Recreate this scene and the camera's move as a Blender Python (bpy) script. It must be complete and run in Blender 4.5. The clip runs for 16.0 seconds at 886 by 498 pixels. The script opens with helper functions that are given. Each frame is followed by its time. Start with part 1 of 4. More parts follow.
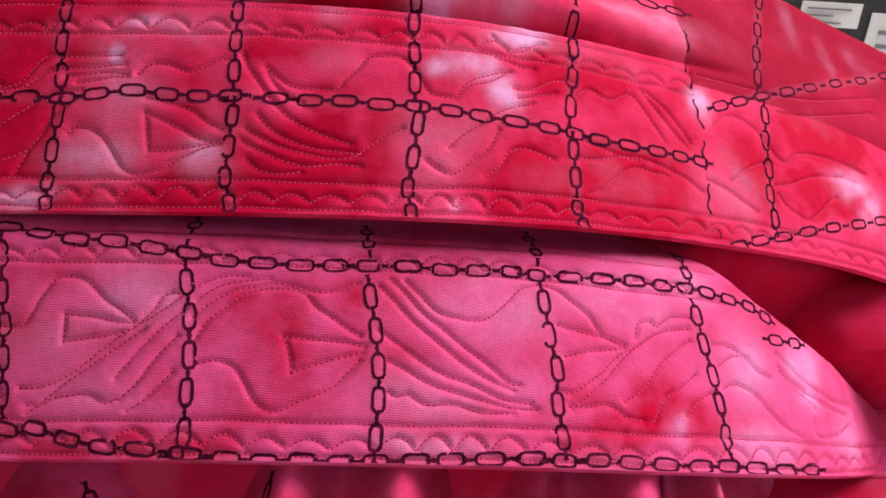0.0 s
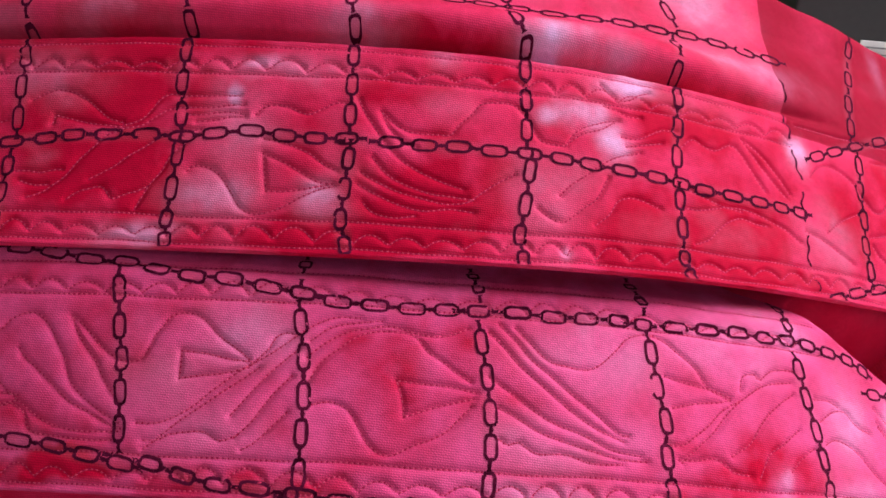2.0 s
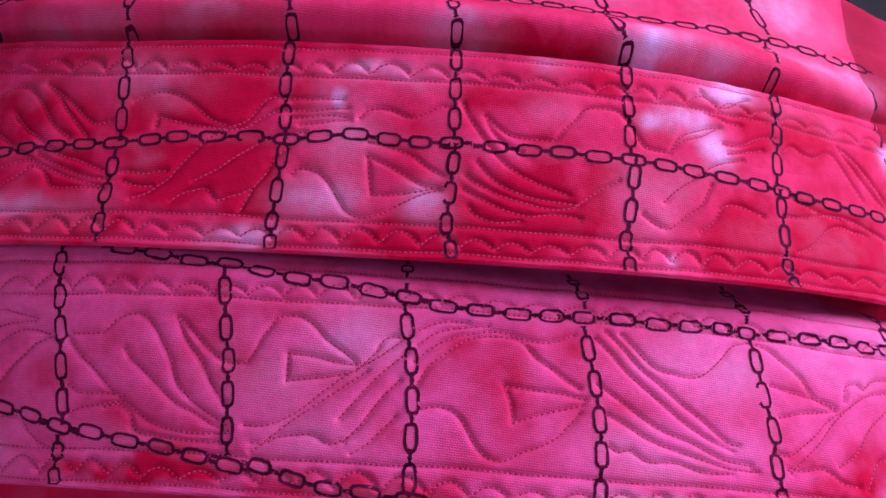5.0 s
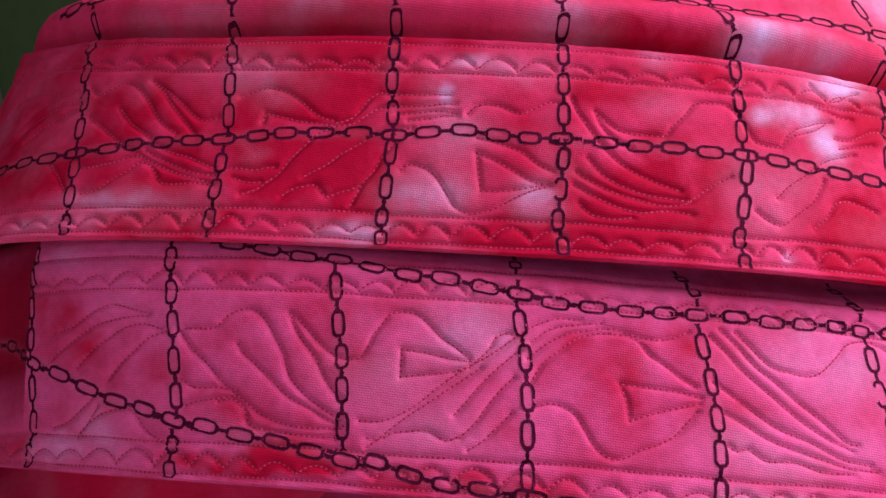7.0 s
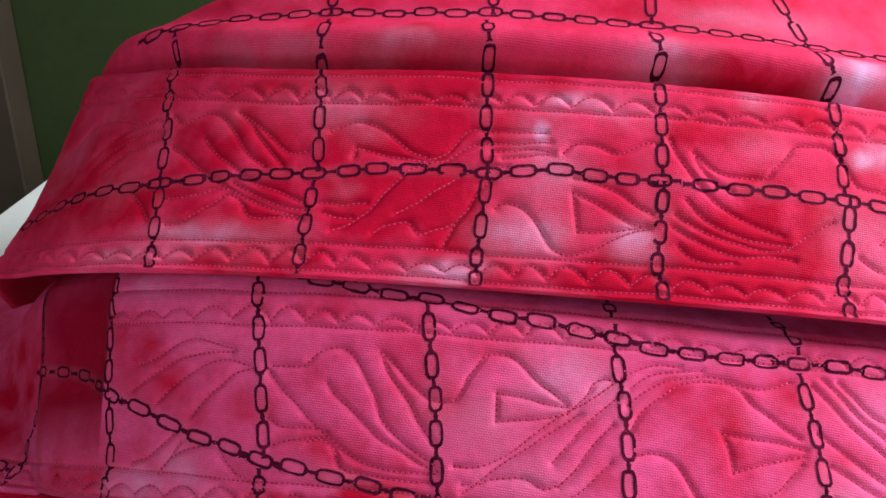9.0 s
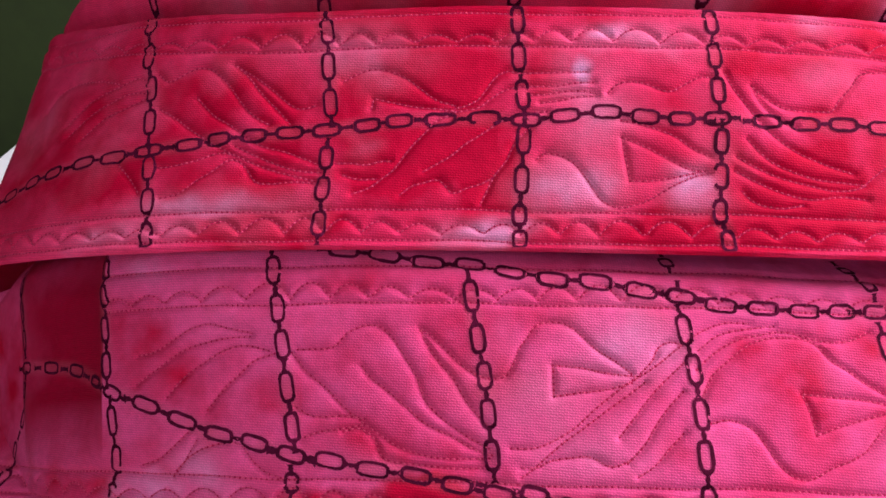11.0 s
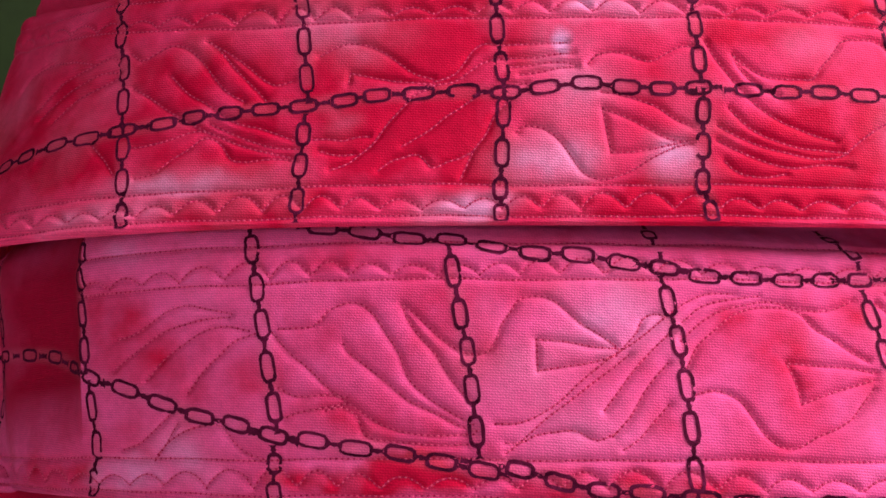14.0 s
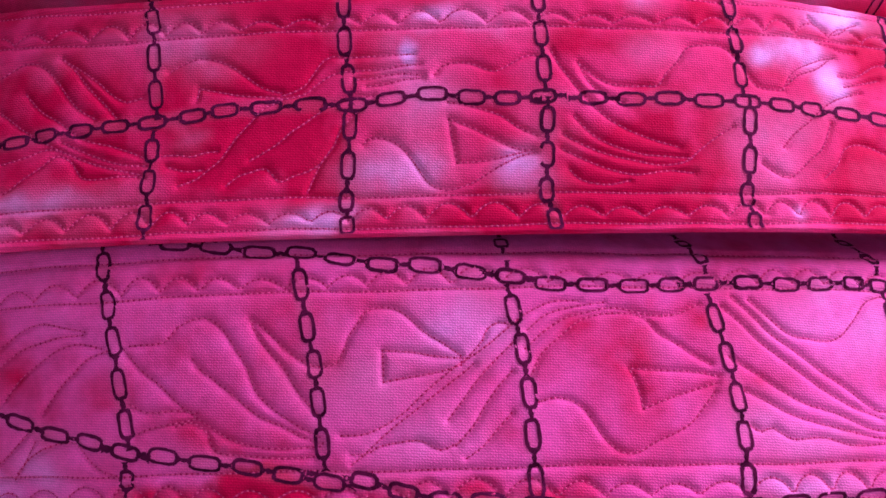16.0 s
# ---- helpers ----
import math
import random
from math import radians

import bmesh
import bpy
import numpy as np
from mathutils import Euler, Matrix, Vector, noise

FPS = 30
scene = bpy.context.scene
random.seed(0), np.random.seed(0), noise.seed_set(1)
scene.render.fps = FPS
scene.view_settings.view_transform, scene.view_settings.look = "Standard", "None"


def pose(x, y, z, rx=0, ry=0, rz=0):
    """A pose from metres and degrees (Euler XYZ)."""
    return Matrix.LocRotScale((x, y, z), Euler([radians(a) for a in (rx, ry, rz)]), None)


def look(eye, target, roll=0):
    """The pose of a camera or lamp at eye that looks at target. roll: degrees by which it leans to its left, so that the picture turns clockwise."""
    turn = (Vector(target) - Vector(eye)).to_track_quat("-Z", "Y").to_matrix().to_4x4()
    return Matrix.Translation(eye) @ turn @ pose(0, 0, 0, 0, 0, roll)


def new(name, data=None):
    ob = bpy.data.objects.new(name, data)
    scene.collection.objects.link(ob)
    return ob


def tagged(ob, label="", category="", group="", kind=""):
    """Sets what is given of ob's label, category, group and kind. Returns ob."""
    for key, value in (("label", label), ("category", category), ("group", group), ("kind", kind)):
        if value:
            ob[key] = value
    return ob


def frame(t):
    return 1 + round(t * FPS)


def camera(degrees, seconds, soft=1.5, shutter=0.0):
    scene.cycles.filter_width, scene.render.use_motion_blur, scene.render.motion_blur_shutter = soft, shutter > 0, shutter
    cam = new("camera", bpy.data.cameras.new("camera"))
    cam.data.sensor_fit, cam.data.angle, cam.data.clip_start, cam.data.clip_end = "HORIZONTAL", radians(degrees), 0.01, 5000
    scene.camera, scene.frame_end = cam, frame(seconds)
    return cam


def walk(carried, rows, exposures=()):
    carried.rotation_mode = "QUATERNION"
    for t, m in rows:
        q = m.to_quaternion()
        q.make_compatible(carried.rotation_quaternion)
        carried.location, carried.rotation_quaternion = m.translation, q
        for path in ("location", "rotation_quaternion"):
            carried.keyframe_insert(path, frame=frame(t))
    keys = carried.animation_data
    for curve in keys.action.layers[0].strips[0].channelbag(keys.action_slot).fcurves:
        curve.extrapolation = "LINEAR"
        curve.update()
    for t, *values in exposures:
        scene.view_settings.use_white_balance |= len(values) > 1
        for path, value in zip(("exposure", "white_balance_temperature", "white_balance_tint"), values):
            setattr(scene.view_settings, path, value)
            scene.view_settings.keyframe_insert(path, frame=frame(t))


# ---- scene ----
cam = camera(60.0, 16.0, soft=1.7)
PATH = [
    (0, (-0.021, -0.014, 0.248), (0.118, 1.744, -0.695), 2.0),
    (0.5, (-0.033, -0.013, 0.252), (0.099, 1.754, -0.675), 2.4),
    (1, (-0.046, -0.011, 0.255), (0.051, 1.763, -0.665), 2.6),
    (1.5, (-0.053, -0.009, 0.256), (0.043, 1.769, -0.653), 2.8),
    (2, (-0.057, -0.009, 0.257), (0.039, 1.772, -0.647), 3.1),
    (2.5, (-0.06, -0.008, 0.257), (0.037, 1.775, -0.643), 3.1),
    (3, (-0.069, -0.01, 0.257), (0.017, 1.78, -0.631), 3.4),
    (3.5, (-0.076, -0.011, 0.259), (-0.003, 1.78, -0.629), 3.7),
    (3.7, (-0.08, -0.011, 0.26), (-0.011, 1.784, -0.619), 3.8),
    (5.8, (-0.102, -0.006, 0.252), (-0.04, 1.779, -0.647), 2.8),
    (6, (-0.106, -0.007, 0.253), (-0.058, 1.781, -0.641), 2.5),
    (6.5, (-0.12, -0.007, 0.257), (-0.09, 1.774, -0.652), 2.5),
    (7, (-0.127, -0.006, 0.254), (-0.109, 1.773, -0.659), 2.7),
    (7.5, (-0.13, -0.006, 0.254), (-0.102, 1.77, -0.666), 2.9),
    (8, (-0.137, -0.008, 0.255), (-0.109, 1.769, -0.663), 3.1),
    (8.5, (-0.151, -0.003, 0.26), (-0.154, 1.782, -0.64), 3.3),
    (9, (-0.161, 0.003, 0.26), (-0.159, 1.794, -0.629), 3.6),
    (9.2, (-0.166, 0.005, 0.257), (-0.155, 1.799, -0.625), 3.7),
    (11.3, (-0.189, 0.033, 0.243), (-0.086, 1.761, -0.759), 1.8),
    (11.5, (-0.191, 0.033, 0.241), (-0.109, 1.759, -0.767), 1.7),
    (12, (-0.192, 0.034, 0.242), (-0.088, 1.766, -0.752), 1.6),
    (12.5, (-0.203, 0.03, 0.244), (-0.111, 1.765, -0.746), 2.2),
    (13, (-0.204, 0.029, 0.243), (-0.112, 1.765, -0.747), 1.9),
    (13.5, (-0.192, 0.029, 0.242), (-0.081, 1.766, -0.743), 1.5),
    (14, (-0.183, 0.032, 0.24), (-0.057, 1.756, -0.765), 1.3),
    (14.5, (-0.175, 0.033, 0.242), (-0.031, 1.747, -0.779), 1.5),
    (15, (-0.163, 0.033, 0.242), (-0.012, 1.748, -0.774), 1.5),
    (15.5, (-0.149, 0.034, 0.243), (-0.009, 1.745, -0.784), 0.7),
    (16, (-0.136, 0.03, 0.246), (0.015, 1.747, -0.769), 0.4),
]

EXPOSURES = [
    (0, 0.22, 6450, 12), (2, 0.26, 6250, 12), (2.5, 0.26, 5900, 22), (3, 0.28, 5750, 35), (3.5, 0.32, 5600, 44), (6, 0.3, 5100, 34), (6.5, 0.3, 5350, 24),
    (7, 0.36, 5650, 12), (8, 0.6, 6000, 3), (9, 0.68, 6150, 1), (11.5, 0.86, 6150, 22), (13, 0.92, 6200, 15), (15, 0.92, 6000, 12), (15.5, 0.68, 5450, 20), (16, 0.57, 5020, 54),
]
walk(cam, [(t, look(eye, target, roll)) for t, eye, target, roll in PATH], EXPOSURES)

# ---- world and daylight ----
world = bpy.data.worlds.new("sky")
scene.world = world
world.use_nodes = True
wn = world.node_tree.nodes
sky = wn.new("ShaderNodeTexSky")
sky.sky_type, sky.sun_disc = "NISHITA", False
sky.sun_elevation, sky.sun_rotation = radians(40), radians(70)
world.node_tree.links.new(sky.outputs[0], wn["Background"].inputs[0])
wn["Background"].inputs[1].default_value = 0.1

TABLE_Z, FLOOR_Z, CEIL_Z = -0.035, -0.785, 1.75
X0, X1, Y0, Y1 = -1.7, 1.25, -1.6, 1.45          # inner faces of the room
WIN_Y0, WIN_Y1, WIN_Z0, WIN_Z1 = -0.10, 0.95, 0.72, 1.70


def area_lamp(name, m, sx, sy, watts, colour):
    lamp = bpy.data.lights.new(name, "AREA")
    lamp.shape, lamp.size, lamp.size_y, lamp.energy, lamp.color = "RECTANGLE", sx, sy, watts, colour
    ob = new(name, lamp)
    ob.matrix_world = m
    return ob


# daylight in the side wall's window opening; behind the camera, an added fill lamp
area_lamp("window_daylight", look((X1 + 0.02, (WIN_Y0 + WIN_Y1) / 2, (WIN_Z0 + WIN_Z1) / 2), (-0.05, 0.25, 0.12)), 1.0, 0.92, 38, (1.0, 0.97, 0.95))
area_lamp("back_fill", look((-0.2, Y0 - 0.02, 1.32), (-0.1, 0.3, 0.1)), 1.1, 0.7, 8, (0.97, 0.97, 1.0))


# ---- materials ----
def material(name, colour, rough=0.7, scale=30.0, vary=0.25, bump=0.1, metal=0.0, gloss=0.5):
    """Principled surface with two scales of noise in its colour and a fine relief."""
    mat = bpy.data.materials.new(name)
    mat.use_nodes = True
    n, ln = mat.node_tree.nodes, mat.node_tree.links
    bsdf = n["Principled BSDF"]
    bsdf.inputs["Roughness"].default_value, bsdf.inputs["Metallic"].default_value = rough, metal
    bsdf.inputs["Specular IOR Level"].default_value = gloss
    co = n.new("ShaderNodeTexCoord")
    big, fine = n.new("ShaderNodeTexNoise"), n.new("ShaderNodeTexNoise")
    big.inputs["Scale"].default_value, fine.inputs["Scale"].default_value = scale * 0.15, scale * 4
    big.inputs["Detail"].default_value = 5
    add = n.new("ShaderNodeMath")
    add.operation = "MULTIPLY_ADD"
    ln.new(co.outputs["Object"], big.inputs["Vector"])
    ln.new(co.outputs["Object"], fine.inputs["Vector"])
    ln.new(fine.outputs[0], add.inputs[0])
    add.inputs[1].default_value = 0.4
    ln.new(big.outputs[0], add.inputs[2])
    ramp = n.new("ShaderNodeValToRGB")
    ramp.color_ramp.elements[0].position, ramp.color_ramp.elements[1].position = 0.4, 1.0
    ramp.color_ramp.elements[0].color = (*[c * (1 - vary) for c in colour], 1)
    ramp.color_ramp.elements[1].color = (*[min(1, c * (1 + vary)) for c in colour], 1)
    ln.new(add.outputs[0], ramp.inputs[0])
    ln.new(ramp.outputs[0], bsdf.inputs["Base Color"])
    b = n.new("ShaderNodeBump")
    b.inputs["Strength"].default_value, b.inputs["Distance"].default_value = bump, 0.002
    ln.new(fine.outputs[0], b.inputs["Height"])
    ln.new(b.outputs[0], bsdf.inputs["Normal"])
    return mat


def cloth_material():
    """Hand-dyed cotton: dye colours from the cloth's own attribute, woven threads from its flat measure in millimetres."""
    mat = bpy.data.materials.new("dyed_cotton")
    mat.use_nodes = True
    n, ln = mat.node_tree.nodes, mat.node_tree.links
    bsdf = n["Principled BSDF"]
    bsdf.inputs["Roughness"].default_value = 0.78
    bsdf.inputs["Specular IOR Level"].default_value = 0.06
    dye, uv = n.new("ShaderNodeAttribute"), n.new("ShaderNodeUVMap")
    dye.attribute_name, uv.uv_map = "dye", "flat"
    turn = n.new("ShaderNodeMapping")
    turn.inputs["Rotation"].default_value = (0, 0, radians(4))
    ln.new(uv.outputs[0], turn.inputs[0])
    waves = []
    for way, scale, bend in (("X", 0.36, 3.2), ("Y", 0.37, 2.6), ("DIAGONAL", 0.46, 5.0)):
        w = n.new("ShaderNodeTexWave")
        w.bands_direction = way
        w.inputs["Scale"].default_value, w.inputs["Distortion"].default_value = scale, bend
        w.inputs["Detail"].default_value, w.inputs["Detail Scale"].default_value = 2.0, 1.8
        ln.new(turn.outputs[0], w.inputs[0])
        waves.append(w)
    weave = n.new("ShaderNodeMath")
    weave.operation = "MULTIPLY"
    warp = n.new("ShaderNodeMath")
    warp.operation = "MULTIPLY_ADD"
    ln.new(waves[0].outputs["Fac"], warp.inputs[0])
    warp.inputs[1].default_value, warp.inputs[2].default_value = 0.7, 0.3
    ln.new(warp.outputs[0], weave.inputs[0])
    ln.new(waves[1].outputs["Fac"], weave.inputs[1])
    mix = n.new("ShaderNodeMath")
    mix.operation = "MULTIPLY_ADD"
    ln.new(waves[2].outputs["Fac"], mix.inputs[0])
    mix.inputs[1].default_value = 0.35
    ln.new(weave.outputs[0], mix.inputs[2])
    slub = n.new("ShaderNodeTexNoise")
    slub.inputs["Scale"].default_value, slub.inputs["Detail"].default_value = 0.35, 6
    ln.new(uv.outputs[0], slub.inputs["Vector"])
    amount = n.new("ShaderNodeMath")
    amount.operation = "MULTIPLY_ADD"
    ln.new(mix.outputs[0], amount.inputs[0])
    amount.inputs[1].default_value, amount.inputs[2].default_value = 0.36, 0.62
    amount2 = n.new("ShaderNodeMath")
    amount2.operation = "MULTIPLY_ADD"
    ln.new(slub.outputs[0], amount2.inputs[0])
    amount2.inputs[1].default_value = 0.35
    ln.new(amount.outputs[0], amount2.inputs[2])
    tint = n.new("ShaderNodeVectorMath")
    tint.operation = "SCALE"
    ln.new(dye.outputs["Color"], tint.inputs[0])
    ln.new(amount2.outputs[0], tint.inputs["Scale"])
    ln.new(tint.outputs[0], bsdf.inputs["Base Color"])
    b = n.new("ShaderNodeBump")
    b.inputs["Strength"].default_value, b.inputs["Distance"].default_value = 0.5, 0.00022
    ln.new(mix.outputs[0], b.inputs["Height"])
    ln.new(b.outputs[0], bsdf.inputs["Normal"])
    return mat


CLOTH = cloth_material()
INK = material("black_printing_ink", (0.075, 0.0045, 0.024), 0.85, 900, 0.7, 0.25, gloss=0.03)
THREAD = material("pink_sewing_thread", (0.64, 0.060, 0.150), 0.7, 1500, 0.3, 0.2, gloss=0.2)
# dark crimson that stands in for the shade inside the needle holes
PIT_SHADE = material("needle_pit_shade", (0.42, 0.011, 0.070), 0.9, 1500, 0.3, 0.1, gloss=0.05)
TABLE = material("white_table_laminate", (0.74, 0.74, 0.76), 0.4, 25, 0.06, 0.03)
GREEN = material("dark_green_wall_paint", (0.026, 0.044, 0.008), 0.8, 12, 0.3, 0.15)
PALE = material("pale_wall_paint", (0.55, 0.53, 0.5), 0.8, 12, 0.1, 0.15)
FLOOR = material("brown_floor", (0.12, 0.09, 0.07), 0.6, 10, 0.3, 0.1)
WOOD = material("dark_brown_wood", (0.06, 0.042, 0.03), 0.55, 8, 0.4, 0.2)
BLACK = material("black_card", (0.022, 0.022, 0.022), 0.5, 40, 0.3, 0.05)
WHITE = material("white_label_paper", (0.72, 0.72, 0.7), 0.7, 60, 0.06, 0.05)
GREY = material("grey_print", (0.2, 0.2, 0.2), 0.7, 60, 0.2, 0.05)


# ---- small builders ----
def mesh_object(name, verts, faces, mat, parent=None, label="", smooth=True):
    me = bpy.data.meshes.new(name)
    me.from_pydata([tuple(v) for v in verts], [], [tuple(f) for f in faces])
    me.materials.append(mat)
    if smooth:
        me.shade_smooth()
    ob = new(name, me)
    ob.parent = parent
    return tagged(ob, label)


def box(name, lo, hi, mat, parent=None, bevel=0.0, label=""):
    bm = bmesh.new()
    bmesh.ops.create_cube(bm, size=1.0)
    for v in bm.verts:
        v.co = Vector([lo[i] + (v.co[i] + 0.5) * (hi[i] - lo[i]) for i in range(3)])
    if bevel:
        bmesh.ops.bevel(bm, geom=bm.edges[:], offset=bevel, segments=3, affect="EDGES", profile=0.6)
    me = bpy.data.meshes.new(name)
    bm.to_mesh(me)
    bm.free()
    me.materials.append(mat)
    ob = new(name, me)
    ob.parent = parent
    return tagged(ob, label)


# ---- the room ----
T = 0.12
tagged(box("floor", (X0 - T, Y0 - T, FLOOR_Z - 0.1), (X1 + T, Y1 + T, FLOOR_Z), FLOOR), "plain brown floor of the room", "floor", kind="structure")
tagged(box("ceiling", (X0 - T, Y0 - T, CEIL_Z), (X1 + T, Y1 + T, CEIL_Z + 0.1), PALE), "pale painted plain ceiling", "ceiling", kind="structure")
tagged(box("wall_north", (X0 - T, Y1, FLOOR_Z), (X1 + T, Y1 + T, CEIL_Z), GREEN), "dark green painted wall behind the table", "wall", kind="structure")
tagged(box("wall_west", (X0 - T, Y0, FLOOR_Z), (X0, Y1, CEIL_Z), GREEN), "dark green painted side wall", "wall", kind="structure")


def wall_with_opening(name, lo, hi, axis, a0, a1, z0, z1, mat, label):
    """A wall as one mesh of four blocks round an opening."""
    bm = bmesh.new()
    spans = [((lo[axis], a0), (lo[2], hi[2])), ((a1, hi[axis]), (lo[2], hi[2])), ((a0, a1), (lo[2], z0)), ((a0, a1), (z1, hi[2]))]
    for (p, q), (r, s) in spans:
        a, b = list(lo), list(hi)
        a[axis], b[axis], a[2], b[2] = p, q, r, s
        made = bmesh.ops.create_cube(bm, size=1.0)["verts"]
        for v in made:
            v.co = Vector([a[i] + (v.co[i] + 0.5) * (b[i] - a[i]) for i in range(3)])
    me = bpy.data.meshes.new(name)
    bm.to_mesh(me)
    bm.free()
    me.materials.append(mat)
    return tagged(new(name, me), label, "wall", kind="structure")


wall_with_opening("wall_east", (X1, Y0, FLOOR_Z), (X1 + T, Y1, CEIL_Z), 1, WIN_Y0, WIN_Y1, WIN_Z0, WIN_Z1, PALE, "pale painted wall with an opening that lets in light")
# unseen opening behind the camera, made up to hold the fill lamp
wall_with_opening("wall_south", (X0 - T, Y0 - T, FLOOR_Z), (X1 + T, Y0, CEIL_Z), 0, -0.8, 0.4, 0.95, 1.70, PALE, "pale painted wall with an opening that lets in light")


def door():
    """A dark wooden door in its frame at the green wall, beyond the table's end."""
    base = tagged(new("door_1"), "dark brown wooden door in its frame by the green wall", "door", kind="structure")
    base.location = (-1.38, Y1, FLOOR_Z)
    box("door_leaf", (-0.33, -0.045, 0.01), (0.33, -0.004, 2.0), WOOD, base, 0.004)
    for x in (-0.40, 0.33):
        box("door_post", (x, -0.075, 0.0), (x + 0.07, -0.004, 2.06), WOOD, base, 0.005)
    box("door_head", (-0.33, -0.075, 2.0), (0.33, -0.004, 2.06), WOOD, base, 0.005)
    for z0, z1 in ((0.15, 0.85), (1.0, 1.85)):
        box("door_panel", (-0.24, -0.058, z0), (0.24, -0.045, z1), WOOD, base, 0.006)


door()


# ---- the table and what stands on it behind the cloth ----
def table():
    base = tagged(new("table"), "white laminate table under the pile of cloth", "table")
    base.location = (0.2, 0.25, FLOOR_Z)
    h = TABLE_Z - FLOOR_Z
    box("tabletop", (-0.753, -0.55, h - 0.03), (0.88, 0.95, h), TABLE, base, 0.004)
    for x in (-0.70, 0.80):
        for y in (-0.5, 0.85):
            box("leg", (x, y, 0), (x + 0.05, y + 0.05, h - 0.03), TABLE, base, 0.004)
    return base


table()


def carton():
    """A black carton with white labels, partly hidden behind the cloth."""
    base = tagged(new("carton"), "black carton with white printed labels on the table", "carton")
    base.location = (0.66, 0.84, TABLE_Z)
    base.rotation_euler = (0, 0, radians(-14))
    box("carton_body", (-0.30, -0.10, 0.0), (0.30, 0.10, 0.20), BLACK, base, 0.004)
    one = box("label", (-0.228, -0.1025, 0.119), (-0.168, -0.1, 0.144), WHITE, base, 0.0, "white paper label with grey print")
    for i, right in enumerate((-0.186, -0.195, -0.178)):
        box("print_bar", (-0.222, -0.1045, 0.123 + i * 0.007), (right, -0.1027, 0.1245 + i * 0.007), GREY, one)
    two = box("label", (-0.157, -0.1025, 0.03), (0.02, -0.1, 0.136), WHITE, base, 0.0, "large white paper label with grey print")
    for i in range(6):
        box("print_bar", (-0.146, -0.1045, 0.045 + i * 0.014), (-0.06 - 0.02 * (i % 2), -0.1027, 0.049 + i * 0.014), GREY, two)


carton()

# ---- the dyed cloth: two quilted cuffs, one lying over the other ----
# A cuff's face is a height h over a plane that slopes at 45 degrees: x runs along the hem, s up the slope, both in metres.
R2 = math.sqrt(0.5)
UPPER_FACE = [(0, 0, -0.0845), (1, 0, -0.0261), (2, 0, -0.0615), (3, 0, -0.0246), (4, 0, 0.0188), (5, 0, 0.0199), (6, 0, 0.0028), (0, 1, 0.0018), (1, 1, -0.0059), (2, 1, 0.0001), (3, 1, 0.0050), (0, 2, -0.0037), (1, 2, -0.0011), (2, 2, 0.0018)]
LOWER_FACE = [(0, 0, -0.0943), (1, 0, -0.0183), (2, 0, -0.0406), (3, 0, -0.0176), (4, 0, -0.0064), (5, 0, -0.0029), (6, 0, -0.0034), (0, 1, -0.0044), (1, 1, -0.0068), (2, 1, 0.0055), (3, 1, 0.0012), (0, 2, -0.0002), (1, 2, -0.0004)]


def poly(coeffs, x):
    return np.polyval(coeffs, np.asarray(x) / 0.2) / 1000.0


def upper_hem(x):
    return poly([-2.8, -4.8, 3.6, 9.2, -3.3, 258.7], np.clip(x, -0.40, 0.25))


def lower_hem(x):
    return poly([0.4, 1.6, 1.4, -1.6, -8.9, 170.0], np.clip(x, -0.46, 0.30))


def flare(x):
    return 0.028 * np.clip((-np.asarray(x) - 0.2) / 0.153, 0, 1.3) ** 2


UPPER_LINES = [lambda x: upper_hem(x) + 0.0022, lambda x: upper_hem(x) + 0.0127,
               lambda x: upper_hem(x) + 0.0715 + flare(x), lambda x: upper_hem(x) + 0.084 + flare(x)]
LOWER_LINES = [lambda x: lower_hem(x) + 0.0022, lambda x: lower_hem(x) + 0.0135,
               lambda x: lower_hem(x) + 0.0705, lambda x: lower_hem(x) + 0.0835]


def face(terms, x, s, s0, lo, hi, left, right, turn):
    """Height of a cuff's face; turn: where it bends away at its left end."""
    xc, ss = np.clip(x, lo, hi), (s - s0) / 0.05
    h = sum(c * (xc / 0.2) ** i * ss ** j for i, j, c in terms)
    over, under, past = np.maximum(x - hi, 0), np.maximum(lo - x, 0), np.maximum(turn - x, 0)
    return h + right * over - left * under - 30.0 * past ** 2


def upper_face(x, s):
    low = np.clip(s, 0.24, 0.40)
    h = face(UPPER_FACE, x, low, 0.31, -0.345, 0.17, 0.9, -0.5, np.interp(s, [0.26, 0.29, 0.31, 0.35, 0.40], [-0.39, -0.375, -0.362, -0.352, -0.345]))
    # the crease above the quilted band, and the cloth that rolls over behind it
    crease = upper_hem(x) + 0.0915 + 1.1 * flare(x)
    fade = (1 - np.clip((x - 0.05) / 0.11, 0, 1)) * np.clip((x + 0.38) / 0.07, 0.2, 1)      # it dies out past the side seam
    h = h - fade * 0.0115 * np.exp(-((s - crease) / 0.0033) ** 2) + fade * 0.0062 * np.exp(-((s - crease - 0.011) / 0.0080) ** 2)
    back = np.clip((s - 0.358) / 0.020, 0, 1)
    h = h - 0.004 * fade * back * back * (3 - 2 * back)
    # the hem stands off the cuff beneath
    h = h + 0.005 * np.exp(-np.maximum(s - upper_hem(x), 0) / 0.014) * np.exp(-((x - 0.05) / 0.16) ** 2)
    roll = np.interp(x, [-0.40, -0.30, -0.2, 0.1, 0.2, 0.30], [0.388, 0.388, 0.405, 0.425, 0.412, 0.405])
    ds = np.maximum(s - roll, 0)
    return h - np.where(ds < 0.025, 60 * ds ** 2, 0.0375 + 3.0 * (ds - 0.025))


